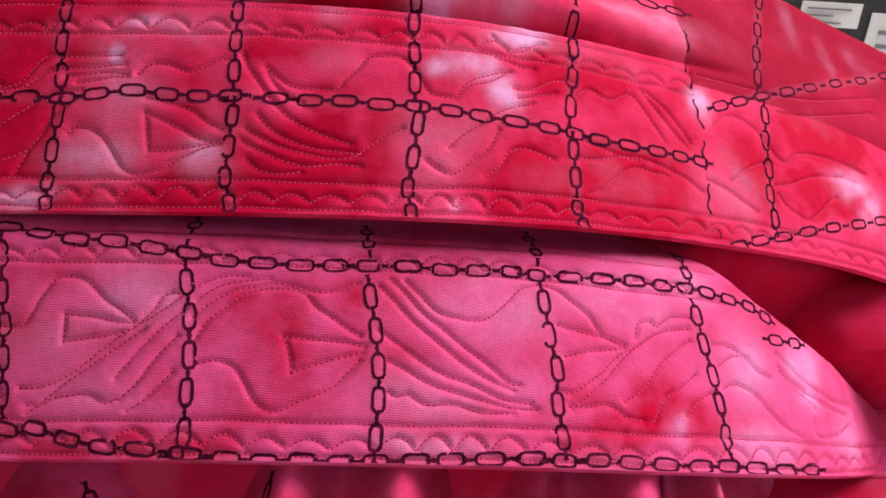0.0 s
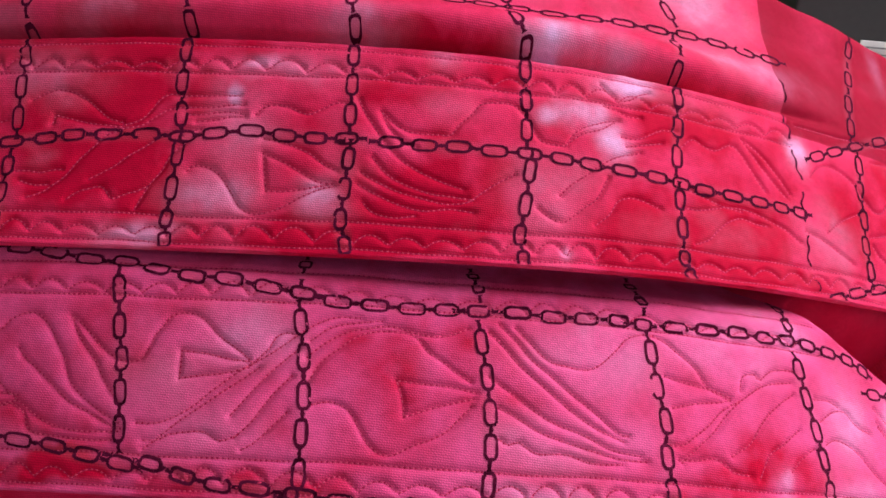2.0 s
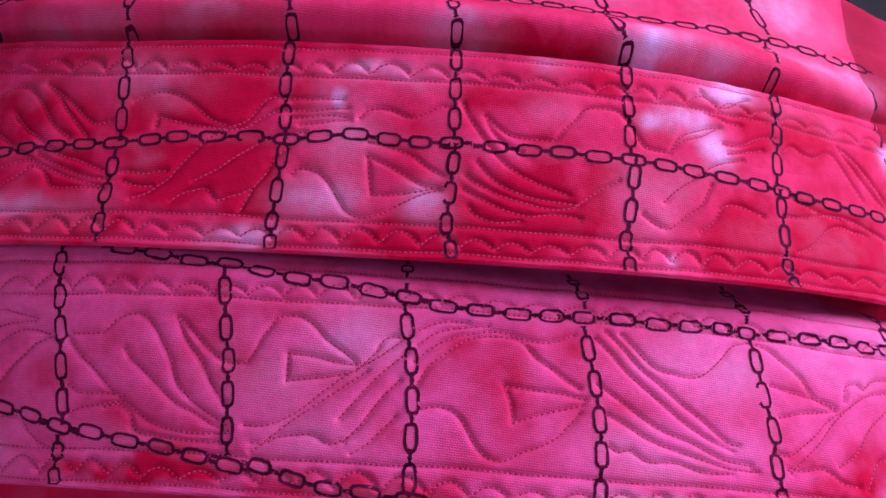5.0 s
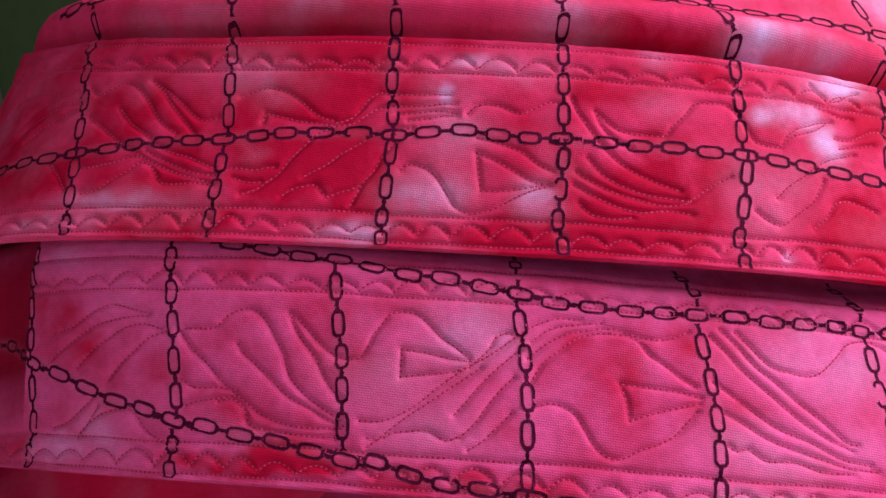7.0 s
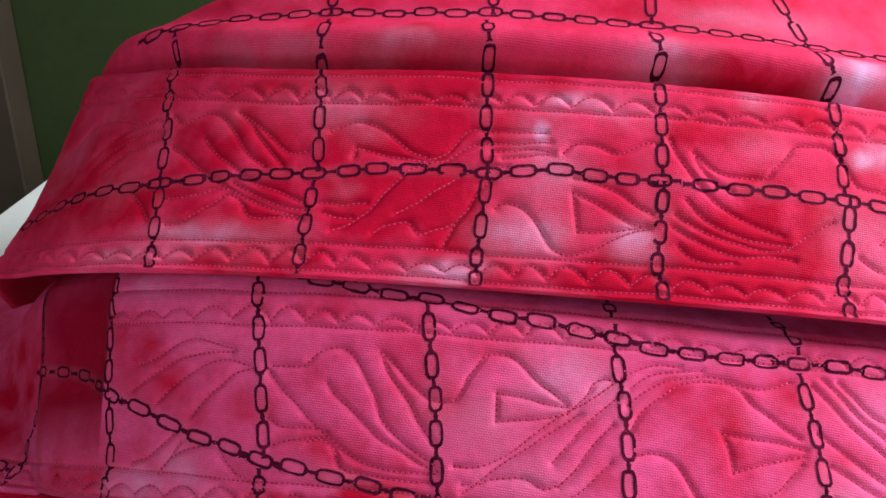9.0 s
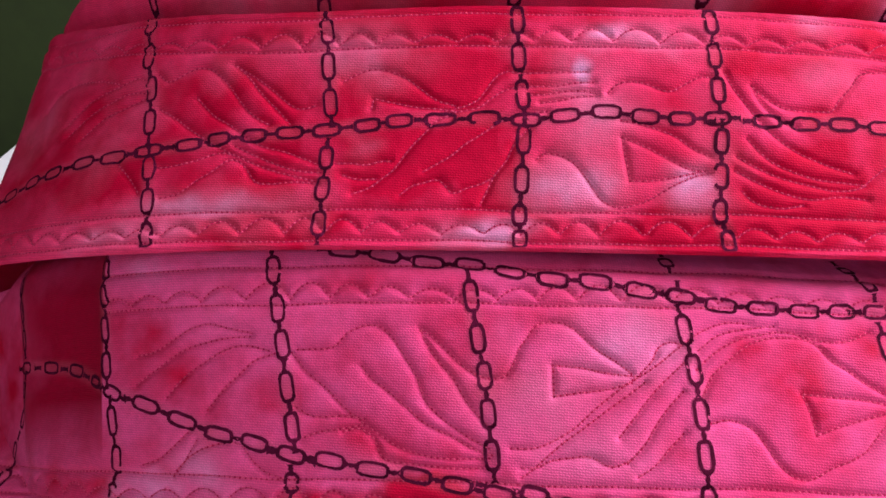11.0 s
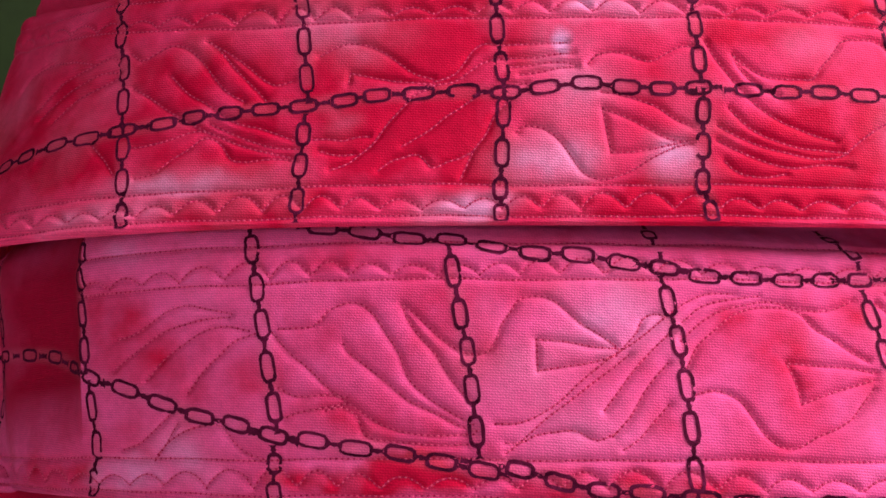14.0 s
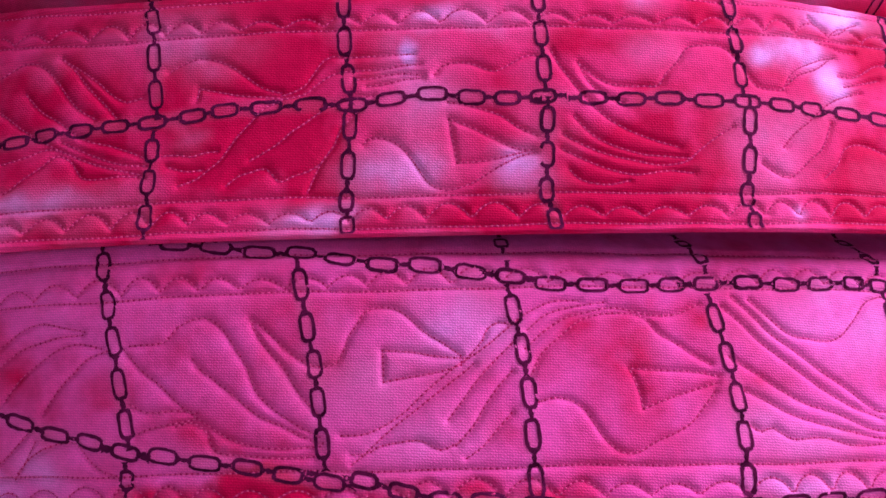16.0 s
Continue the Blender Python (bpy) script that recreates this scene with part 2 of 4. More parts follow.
def lower_face(x, s):
    low = np.clip(s, 0.15, 0.29)
    h = face(LOWER_FACE, x, low, 0.22, -0.36, 0.20, 1.3, -1.1, np.interp(s, [0.2, 0.26, 0.29], [-0.47, -0.44, -0.41]))
    # past the side seam the cloth dips in and comes out again at the next fold
    q = np.clip((-0.2985 - x) / 0.056, 0, 1)
    h = h - 0.034 * q ** 0.8 * (1 - q) ** 1.2 * np.clip((s - 0.196) / 0.03, 0, 1)
    sink = np.clip((s - upper_hem(x) + 0.011) / 0.019, 0, 1)
    h = h - np.interp(x, [-0.25, -0.05, 0.1], [0.006, 0.019, 0.021]) * sink * sink * (3 - 2 * sink)
    roll = np.interp(x, [-0.5, -0.43, -0.37, 0.07, 0.105, 0.14, 0.168, 0.217, 0.30], [0.235, 0.248, 0.275, 0.270, 0.258, 0.236, 0.222, 0.205, 0.183])
    ds = np.maximum(s - roll, 0)
    steep = np.clip((x - 0.07) / 0.03, 0, 1)
    h = h - (1 - steep) * 70 * ds ** 2 - steep * 5.0 * (np.sqrt(ds ** 2 + 0.004 ** 2) - 0.004)
    return np.maximum(h, TABLE_Z / R2 + 0.005 - s)     # the ends lie on the table


def value_noise(x, y, cell, seed):
    """Smooth noise from 0 to 1 on a lattice."""
    rng = np.random.RandomState(seed)
    grid = rng.rand(97, 97)
    a, b = x / cell + 40, y / cell + 40
    i, j = np.floor(a).astype(int), np.floor(b).astype(int)
    a, b = a - i, b - j
    a, b = a * a * (3 - 2 * a), b * b * (3 - 2 * b)
    i, j = i % 96, j % 96
    return (grid[i, j] * (1 - a) + grid[i + 1, j] * a) * (1 - b) + (grid[i, j + 1] * (1 - a) + grid[i + 1, j + 1] * a) * b


def clouds(x, y, cell, seed):
    return sum(value_noise(x, y, cell / 2 ** k, seed + k) * 0.5 ** k for k in range(4)) / 1.875


class Sheet:
    """One cuff's cloth: its face, a relief pressed in by the seams, and a way to lay things on it."""

    def __init__(self, face_at, hem, s0, s1, step):
        self.hem = hem
        self.face_at, self.step, self.links = face_at, step, []
        self.x0, self.s0 = -0.56, s0
        self.nx, self.ns = int((0.36 + 0.56) / step) + 2, int((s1 - s0) / step) + 2
        self.near = np.full((self.nx, self.ns), 0.012, np.float32)
        self.relief = np.zeros((self.nx, self.ns))
        self.printed = np.full((self.nx, self.ns), 0.012, np.float32)

    def press(self, pts, field):
        """Mark in a field the distance to a line's points."""
        r = int(0.009 / self.step) + 1
        oi, oj = np.meshgrid(np.arange(-r, r + 1), np.arange(-r, r + 1), indexing="ij")
        for x, s in pts:
            i, j = int(round((x - self.x0) / self.step)), int(round((s - self.s0) / self.step))
            if r <= i < self.nx - r - 1 and r <= j < self.ns - r - 1:
                win = field[i - r:i + r + 1, j - r:j + r + 1]
                d = np.hypot(self.x0 + (i + oi) * self.step - x, self.s0 + (j + oj) * self.step - s)
                np.minimum(win, d, out=win)

    def settle(self):
        d = self.near.astype(float)
        puff = 1 - np.exp(-(d / 0.0032) ** 1.6)
        gx, gs = np.meshgrid(self.x0 + np.arange(self.nx) * self.step, self.s0 + np.arange(self.ns) * self.step, indexing="ij")
        sag = clouds(gx, gs, 0.016, 71) - 0.5 + 0.35 * (clouds(gx, gs, 0.005, 77) - 0.5)
        self.relief = 0.00036 * puff + 0.00070 * (1 - np.exp(-(d / 0.0012) ** 2)) - 0.0004 * np.exp(-(d / 0.0008) ** 2) + 0.0009 * sag

    def lift(self, x, s):
        return self.value(self.relief, x, s)

    def around_print(self, x, s):
        return np.exp(-(self.value(self.printed, x, s) / 0.0030) ** 4)

    def value(self, g, x, s):
        a = np.clip((x - self.x0) / self.step, 0, self.nx - 1.001)
        b = np.clip((s - self.s0) / self.step, 0, self.ns - 1.001)
        i, j = a.astype(int), b.astype(int)
        a, b = a - i, b - j
        return (g[i, j] * (1 - a) + g[i + 1, j] * a) * (1 - b) + (g[i, j + 1] * (1 - a) + g[i + 1, j + 1] * a) * b

    def above_hem(self, x, s):
        return np.maximum(s, self.hem(x) + 0.0004)

    def at(self, x, s, up=0.0, relief=True):
        """Places on the sheet, raised by up along the face's normal."""
        x, s = np.asarray(x, float), np.asarray(s, float)
        h, e = self.face_at(x, s), 0.0015
        hx = (self.face_at(x + e, s) - self.face_at(x - e, s)) / (2 * e)
        hs = (self.face_at(x, s + e) - self.face_at(x, s - e)) / (2 * e)
        k = (up + (self.lift(x, s) if relief else 0)) / np.sqrt(1 + hx ** 2 + hs ** 2)
        x, s, h = x - k * hx, s - k * hs, h + k
        return np.stack([x, (s - h) * R2, (s + h) * R2], -1)


upper = Sheet(upper_face, upper_hem, 0.235, 0.45, 0.0006)
lower = Sheet(lower_face, lower_hem, 0.150, 0.30, 0.0006)


def smooth_line(pts, pitch):
    """Evenly spaced points on a smooth curve through pts."""
    p = np.array(pts, float)
    p = np.vstack([2 * p[0] - p[1], p, 2 * p[-1] - p[-2]])
    out = []
    for k in range(1, len(p) - 2):
        u = np.linspace(0, 1, 24, endpoint=False)[:, None]
        a, b, c, d = p[k - 1], p[k], p[k + 1], p[k + 2]
        out.append(0.5 * (2 * b + (c - a) * u + (2 * a - 5 * b + 4 * c - d) * u ** 2 + (3 * b - a - 3 * c + d) * u ** 3))
    out = np.vstack(out + [p[-2:-1]])
    run = np.r_[0, np.cumsum(np.hypot(*np.diff(out, axis=0).T))]
    n = max(2, int(run[-1] / pitch) + 1)
    t = np.linspace(0, run[-1], n)
    return np.stack([np.interp(t, run, out[:, 0]), np.interp(t, run, out[:, 1])], -1)


def straight_seam(line, x0, x1, pitch):
    x = np.arange(x0, x1, pitch * 0.97)
    return np.stack([x, line(x) + 0.0003 * np.sin(x * 61) + 0.0002 * np.sin(x * 143)], -1)


def scallop_seam(line, x0, x1, low, high, period, phase, pitch):
    x = np.arange(x0, x1, 0.0003)
    w = (x - phase) / period + 0.12 * np.sin(x * 37) + 0.07 * np.sin(x * 91)
    tall = 0.8 + 0.2 * np.sin(x * 53 + 1) 
    s = line(x) + low + (high - low) * tall * np.abs(np.sin(math.pi * w)) ** 0.8
    return smooth_line(np.stack([x, s], -1)[::4], pitch)


# quilting curves in millimetres along the hem and up the slope
UPPER_FAN = [
    [(-323, 329), (-313, 335), (-305, 337), (-296, 338), (-288, 339), (-284, 336)],
    [(-322, 323), (-311, 329), (-300, 332), (-291, 333), (-283, 331)],
    [(-313, 319), (-303, 325), (-293, 327), (-284, 329)],
    [(-341, 344), (-333, 349), (-321, 348), (-308, 344), (-297, 339)],
    [(-292, 303), (-286, 296), (-282, 290)],
    [(-275, 299), (-269, 299), (-260, 300), (-252, 302), (-247, 301)],
]
UPPER_FIRST_FEATHERS = [
    [(-279, 338), (-275, 334), (-272, 334), (-267, 336), (-263, 337), (-258, 336), (-254, 333), (-249, 327), (-245, 321), (-240, 315), (-234, 311)],
    [(-248, 336), (-243, 331), (-237, 323), (-230, 315), (-226, 310)],
    [(-248, 336), (-240, 330), (-233, 324), (-228, 319), (-223, 316), (-217, 317)],
    [(-262, 325), (-255, 317), (-248, 312), (-242, 307), (-236, 303), (-227, 300), (-216, 295)],
    [(-277, 323), (-270, 318), (-263, 312), (-256, 307), (-250, 303), (-243, 299), (-235, 295), (-227, 292), (-217, 289)],
    [(-246, 304), (-239, 300), (-231, 296), (-223, 293), (-215, 292)],
]
UPPER_FIRST_WAVE = [
    [(-273, 287), (-266, 288), (-260, 292), (-254, 295), (-248, 299), (-243, 297), (-240, 293), (-238, 290), (-234, 289), (-229, 289), (-223, 289), (-216, 288)],
    [(-210, 295), (-205, 295), (-200, 294), (-195, 295), (-191, 295)],
    [(-208, 291), (-202, 289), (-196, 289)],
    [(-188, 283), (-184, 286), (-180, 287), (-175, 288), (-172, 285), (-170, 283), (-165, 285), (-161, 286), (-157, 288)],
]
UPPER_FIRST_BEAK = [
    [(-208, 325), (-204, 327), (-198, 329), (-192, 328), (-186, 325), (-180, 320), (-175, 316), (-169, 314)],
    [(-197, 318), (-190, 316), (-182, 314), (-175, 313), (-169, 312)],
    [(-197, 318), (-198, 314)],
]
UPPER_SWEEP = [
    [(-169, 313), (-165, 314), (-161, 316), (-158, 320), (-155, 324), (-151, 326), (-147, 325), (-142, 325), (-136, 325), (-130, 325), (-124, 325)],
    [(-174, 311), (-167, 312), (-161, 313), (-157, 316), (-152, 319), (-147, 320), (-140, 320), (-134, 320), (-128, 321), (-122, 321)],
    [(-144, 317), (-138, 317), (-132, 318), (-126, 318), (-121, 317)],
    [(-140, 314), (-132, 315), (-127, 316), (-121, 316)],
]
UPPER_SWEEP += [
    [(-169, 311), (-175, 309), (-179, 305), (-184, 300), (-187, 296), (-190, 292), (-194, 289), (-198, 286), (-204, 284)],
    [(-138, 311), (-146, 310), (-153, 308), (-161, 303), (-166, 300), (-171, 296), (-180, 291)],
    [(-138, 309), (-144, 305), (-149, 300), (-152, 294), (-156, 289), (-159, 283), (-161, 279)],
]
UPPER_SECOND_BEAK = [
    [(-117, 317), (-114, 320), (-109, 321), (-104, 320), (-100, 318), (-96, 317), (-92, 319), (-86, 322), (-82, 322)],
    [(-113, 307), (-108, 306), (-102, 304), (-95, 301), (-90, 297), (-84, 294)],
    [(-113, 301), (-106, 298), (-99, 294), (-92, 290), (-86, 289)],
    [(-113, 301), (-112, 293), (-111, 286)],
    [(-111, 286), (-103, 286), (-96, 287), (-86, 289)],
    [(-142, 294), (-140, 296), (-137, 296), (-133, 295), (-129, 292), (-126, 288), (-123, 283), (-120, 279), (-115, 277), (-109, 278), (-104, 280), (-97, 284), (-90, 287), (-85, 288)],
]
UPPER_SECOND_FEATHERS = [
    [(-77, 324), (-75, 319), (-71, 313), (-67, 307), (-61, 300), (-54, 295), (-45, 291), (-36, 288)],
    [(-68, 319), (-63, 314), (-58, 311), (-52, 310), (-46, 310), (-41, 310), (-38, 314), (-33, 319), (-29, 324), (-24, 325), (-18, 325), (-14, 323), (-10, 318), (-8, 314), (-5, 310), (0, 309), (5, 309)],
    [(-68, 319), (-65, 312), (-59, 306), (-54, 304)],
    [(-71, 300), (-65, 293), (-58, 289), (-49, 286), (-41, 285), (-32, 284)],
]
UPPER_SECOND_TRAIL = [
    [(-75, 294), (-69, 290), (-60, 286), (-52, 284), (-43, 282), (-34, 283), (-30, 286), (-23, 291), (-16, 295)],
    [(-76, 289), (-69, 285), (-60, 281), (-51, 279), (-41, 280), (-32, 279)],
    [(-74, 282), (-70, 278), (-62, 276), (-54, 277)],
]
UPPER_THIRD_BEAK = [
    [(5, 309), (9, 315), (13, 318), (18, 320), (23, 322), (28, 323)],
    [(7, 311), (12, 315), (20, 318), (26, 322)],
    [(2, 288), (7, 293), (14, 298), (20, 303), (27, 307), (37, 310)],
    [(-7, 282), (-3, 279), (2, 277), (6, 279), (12, 284), (17, 288), (22, 297)],
    [(16, 277), (22, 282), (26, 288), (32, 290), (38, 289), (44, 287)],
    [(21, 339), (25, 335), (29, 333), (34, 334), (38, 337), (43, 339)],
    [(22, 329), (27, 328), (32, 326), (38, 326)],
    [(29, 316), (35, 316), (40, 318), (47, 322), (54, 323)],
    [(31, 312), (39, 314), (47, 316)],
]
UPPER_THIRD_FEATHERS = [
    [(56, 316), (62, 321), (67, 319), (73, 318), (80, 322)],
    [(80, 322), (84, 322), (89, 316), (94, 309), (98, 304)],
    [(88, 327), (93, 321), (99, 314), (106, 307), (110, 304)],
    [(91, 326), (99, 321), (107, 313), (112, 306)],
    [(54, 289), (62, 289), (70, 291), (78, 293), (89, 293), (101, 290), (108, 288), (115, 284)],
    [(58, 297), (65, 295), (73, 293), (84, 292)],
    [(59, 274), (66, 277), (70, 281), (76, 286), (83, 289), (90, 288), (97, 288)],
]
UPPER_SIDE_PANEL = [
    [(127, 318), (133, 324), (140, 327), (147, 326), (155, 322), (161, 315), (167, 309), (173, 310), (177, 314), (188, 317), (200, 318), (217, 317), (230, 315)],
    [(161, 295), (172, 298), (189, 305), (211, 310)],
    [(162, 291), (166, 286), (173, 283), (180, 281), (189, 286), (196, 292), (203, 297)],
    [(119, 290), (128, 288), (138, 284), (147, 280)],
    [(133, 292), (144, 300), (156, 306)],
    [(123, 344), (139, 345), (157, 346), (176, 347), (202, 352), (231, 361), (259, 370)],
    [(171, 336), (190, 339), (217, 347), (249, 357)],
]
UPPER_QUILTING = UPPER_FAN + UPPER_FIRST_FEATHERS + UPPER_FIRST_WAVE + UPPER_FIRST_BEAK + UPPER_SWEEP + UPPER_SECOND_BEAK + UPPER_SECOND_FEATHERS + UPPER_SECOND_TRAIL + UPPER_THIRD_BEAK + UPPER_THIRD_FEATHERS + UPPER_SIDE_PANEL
LOWER_FAN = [
    [(-283, 224), (-276, 228), (-269, 232), (-263, 235), (-254, 237), (-246, 238), (-239, 238)],
    [(-270, 219), (-264, 225), (-256, 230), (-248, 234), (-240, 235), (-232, 233)],
    [(-254, 214), (-248, 221), (-242, 226), (-237, 230), (-230, 232)],
    [(-282, 234), (-275, 235), (-267, 239), (-261, 242), (-254, 243), (-246, 241), (-238, 239)],
    [(-280, 196), (-273, 198), (-266, 203), (-260, 208)],
    [(-267, 192), (-262, 198), (-258, 204)],
    [(-266, 194), (-260, 199), (-253, 202), (-245, 203), (-241, 202), (-237, 197), (-232, 193), (-225, 191)],
]
LOWER_FIRST_FEATHERS = [
    [(-222, 233), (-218, 233), (-212, 233), (-209, 234), (-205, 238), (-200, 240), (-195, 240), (-191, 237), (-188, 233), (-185, 228), (-182, 223), (-179, 215), (-173, 209), (-166, 204), (-159, 200)],
    [(-181, 239), (-179, 234), (-175, 228), (-170, 222), (-166, 215), (-162, 210), (-159, 207)],
    [(-200, 227), (-198, 224), (-192, 219), (-186, 214), (-179, 208), (-171, 204), (-164, 200), (-158, 198)],
    [(-224, 232), (-218, 225), (-212, 220), (-205, 213), (-197, 207), (-188, 201), (-179, 198), (-170, 197), (-159, 197)],
]
LOWER_FIRST_TRAIL = [
    [(-222, 214), (-216, 211), (-206, 211), (-199, 210)],
    [(-221, 204), (-214, 206), (-206, 207), (-199, 208)],
    [(-206, 206), (-201, 207), (-196, 204), (-194, 199), (-192, 197), (-188, 196), (-179, 195), (-170, 194), (-161, 194)],
]
LOWER_FIRST_BEAK = [
    [(-181, 239), (-177, 236), (-172, 231), (-168, 227), (-162, 223), (-157, 222), (-153, 223), (-150, 228), (-149, 231), (-146, 235), (-143, 239), (-138, 240), (-133, 239), (-129, 236), (-124, 231), (-118, 227), (-113, 223)],
    [(-138, 226), (-129, 225), (-120, 223), (-111, 222)],
    [(-138, 226), (-138, 221), (-138, 216)],
    [(-138, 216), (-130, 217), (-121, 218), (-113, 220)],
    [(-110, 223), (-106, 227), (-104, 231), (-100, 233), (-96, 232)],
]
LOWER_FIRST_SWEEP = [
    [(-111, 222), (-117, 218), (-125, 212), (-132, 206), (-139, 202), (-145, 200), (-152, 200)],
    [(-109, 220), (-116, 215), (-122, 211), (-129, 206), (-135, 202), (-140, 198), (-146, 193), (-149, 191)],
    [(-95, 227), (-103, 220), (-108, 215), (-113, 209), (-118, 203)],
    [(-97, 217), (-102, 212), (-106, 207), (-110, 201), (-116, 195)],
    [(-113, 191), (-108, 194), (-103, 199), (-98, 204)],
    [(-149, 194), (-144, 194), (-140, 196), (-133, 197), (-127, 197), (-121, 194), (-115, 196)],
    [(-112, 221), (-104, 226), (-96, 232), (-90, 236), (-82, 239), (-73, 239)],
]
LOWER_SECOND_BEAK = [
    [(-91, 215), (-87, 222), (-81, 227), (-74, 232), (-67, 234), (-58, 234), (-52, 232), (-48, 227), (-42, 223), (-37, 219), (-32, 216)],
    [(-92, 224), (-86, 229), (-79, 233), (-71, 235), (-61, 236), (-50, 233), (-41, 233), (-33, 236)],
    [(-91, 230), (-84, 235), (-75, 237), (-65, 238)],
    [(-59, 216), (-50, 215), (-39, 214), (-30, 212)],
    [(-59, 216), (-57, 210), (-56, 203)],
    [(-56, 203), (-47, 206), (-39, 208), (-31, 210)],
    [(-89, 207), (-84, 208), (-79, 207), (-75, 204), (-72, 199), (-69, 194), (-64, 190), (-59, 190), (-53, 193), (-47, 195), (-41, 198), (-37, 202), (-32, 207)],
]
LOWER_SECOND_FEATHERS = [
    [(-25, 235), (-20, 230), (-14, 223), (-5, 215), (3, 208), (13, 201), (24, 196)],
    [(-21, 238), (-15, 232), (-9, 225), (-2, 219), (5, 213), (14, 206), (22, 199), (26, 198)],
    [(-15, 237), (-10, 232), (-3, 225), (4, 223), (11, 222), (17, 224), (24, 230), (29, 235), (35, 237), (40, 237)],
]
LOWER_SECOND_TRAIL = [
    [(-25, 218), (-18, 213), (-10, 207), (-2, 202), (9, 198), (19, 193), (30, 191)],
    [(-22, 207), (-16, 204), (-8, 199), (0, 196), (10, 193), (21, 190), (32, 189)],
    [(-22, 196), (-19, 194), (-15, 195), (-12, 193), (-8, 191), (2, 191), (12, 188), (23, 188)],
]
LOWER_THIRD_BEAK = [
    [(38, 237), (44, 235), (49, 231), (56, 225), (60, 218), (65, 216), (70, 214)],
    [(43, 221), (50, 219), (60, 217), (70, 213)],
    [(45, 209), (54, 211), (64, 212), (70, 213)],
    [(74, 213), (66, 209), (59, 203), (53, 199), (46, 195), (40, 196)],
    [(75, 217), (77, 223), (83, 224), (85, 222), (91, 226), (97, 227), (103, 227)],
]
LOWER_THIRD_SWEEP = [
    [(46, 189), (52, 194), (60, 200), (68, 208), (76, 214), (87, 220), (100, 222)],
    [(67, 192), (76, 197), (84, 206), (93, 213), (100, 217)],
    [(78, 184), (84, 193), (91, 197), (100, 203)],
    [(45, 190), (52, 190), (59, 191), (63, 189), (67, 186), (74, 185)],
]
LOWER_END = [
    [(112, 207), (117, 210), (122, 212), (127, 212), (130, 209), (134, 206), (140, 204)],
    [(113, 198), (118, 200), (124, 199), (131, 195), (137, 189), (143, 184), (154, 179)],
    [(111, 216), (119, 216), (124, 214)],
    [(93, 187), (99, 192), (106, 196)],
    [(147, 215), (156, 209), (167, 203), (185, 197), (205, 196)],
    [(147, 209), (154, 203), (165, 198), (183, 193), (198, 191)],
    [(148, 207), (154, 201), (164, 195), (167, 192)],
    [(165, 187), (167, 180), (183, 181), (199, 186)],
]
LOWER_QUILTING = LOWER_FAN + LOWER_FIRST_FEATHERS + LOWER_FIRST_TRAIL + LOWER_FIRST_BEAK + LOWER_FIRST_SWEEP + LOWER_SECOND_BEAK + LOWER_SECOND_FEATHERS + LOWER_SECOND_TRAIL + LOWER_THIRD_BEAK + LOWER_THIRD_SWEEP + LOWER_END
PITCH = 0.0020


def in_metres(curves):
    return [smooth_line(np.array(c) / 1000.0, PITCH) for c in curves]


upper_seams = in_metres(UPPER_QUILTING) + [straight_seam(l, -0.385, 0.255 if k < 2 else 0.118, PITCH) for k, l in enumerate(UPPER_LINES)]
upper_seams += [scallop_seam(UPPER_LINES[1], -0.385, 0.25, -0.0085, -0.0025, 0.0137, 0.004, PITCH),
                scallop_seam(UPPER_LINES[2], -0.375, 0.118, 0.0012, 0.0070, 0.0142, 0.002, PITCH)]
lower_seams = in_metres(LOWER_QUILTING) + [straight_seam(l, -0.42 if k < 2 else -0.298, 0.29 if k < 2 else 0.12, PITCH) for k, l in enumerate(LOWER_LINES)]
lower_seams += [scallop_seam(LOWER_LINES[1], -0.42, 0.25, -0.0095, -0.0030, 0.0146, 0.001, PITCH),
                scallop_seam(LOWER_LINES[2], -0.298, 0.11, 0.0012, 0.0072, 0.0144, 0.003, PITCH)]
for sheet, seams in ((upper, upper_seams), (lower, lower_seams)):
    for line in seams:
        dense = np.vstack([line, (line[1:] + line[:-1]) / 2])
        sheet.press(dense, sheet.near)
    sheet.settle()


# where the chains are printed, link by link, in millimetres
UPPER_MIDDLE_ROW = [
    [(-279, 306), (-263, 306), (-252, 307), (-239, 307), (-226, 307), (-213, 307), (-199, 308), (-188, 309), (-174, 309), (-159, 309), (-145, 308), (-132, 309), (-118, 310), (-105, 308), (-93, 307), (-81, 307)],
    [(-277, 306), (-294, 306), (-308, 307), (-324, 307), (-337, 307), (-352, 306), (-363, 304)],
    [(-77, 306), (-64, 306), (-51, 305), (-38, 305), (-24, 304), (-10, 304), (3, 303), (15, 302), (29, 301), (43, 300), (54, 299), (65, 298), (79, 298), (93, 298), (105, 298), (116, 298)],
]
UPPER_TOP_ROW = [
    [(-300, 385), (-285, 384), (-270, 383), (-255, 383), (-241, 382), (-228, 382), (-214, 382), (-200, 381), (-187, 380), (-174, 381), (-161, 380), (-147, 381), (-134, 380), (-121, 379), (-108, 378), (-95, 377), (-81, 377)],
    [(-81, 377), (-67, 376), (-53, 375), (-40, 374), (-27, 373), (-13, 373), (3, 373), (20, 375), (36, 377), (53, 378), (69, 380), (86, 381), (102, 381), (118, 382)],
]
UPPER_SIDE_ROWS = [
    [(133, 330), (146, 336), (162, 343), (181, 351), (200, 359), (223, 369), (248, 379), (274, 391)],
    [(132, 261), (146, 266), (161, 270), (178, 275), (196, 280), (216, 285), (235, 290)],
]
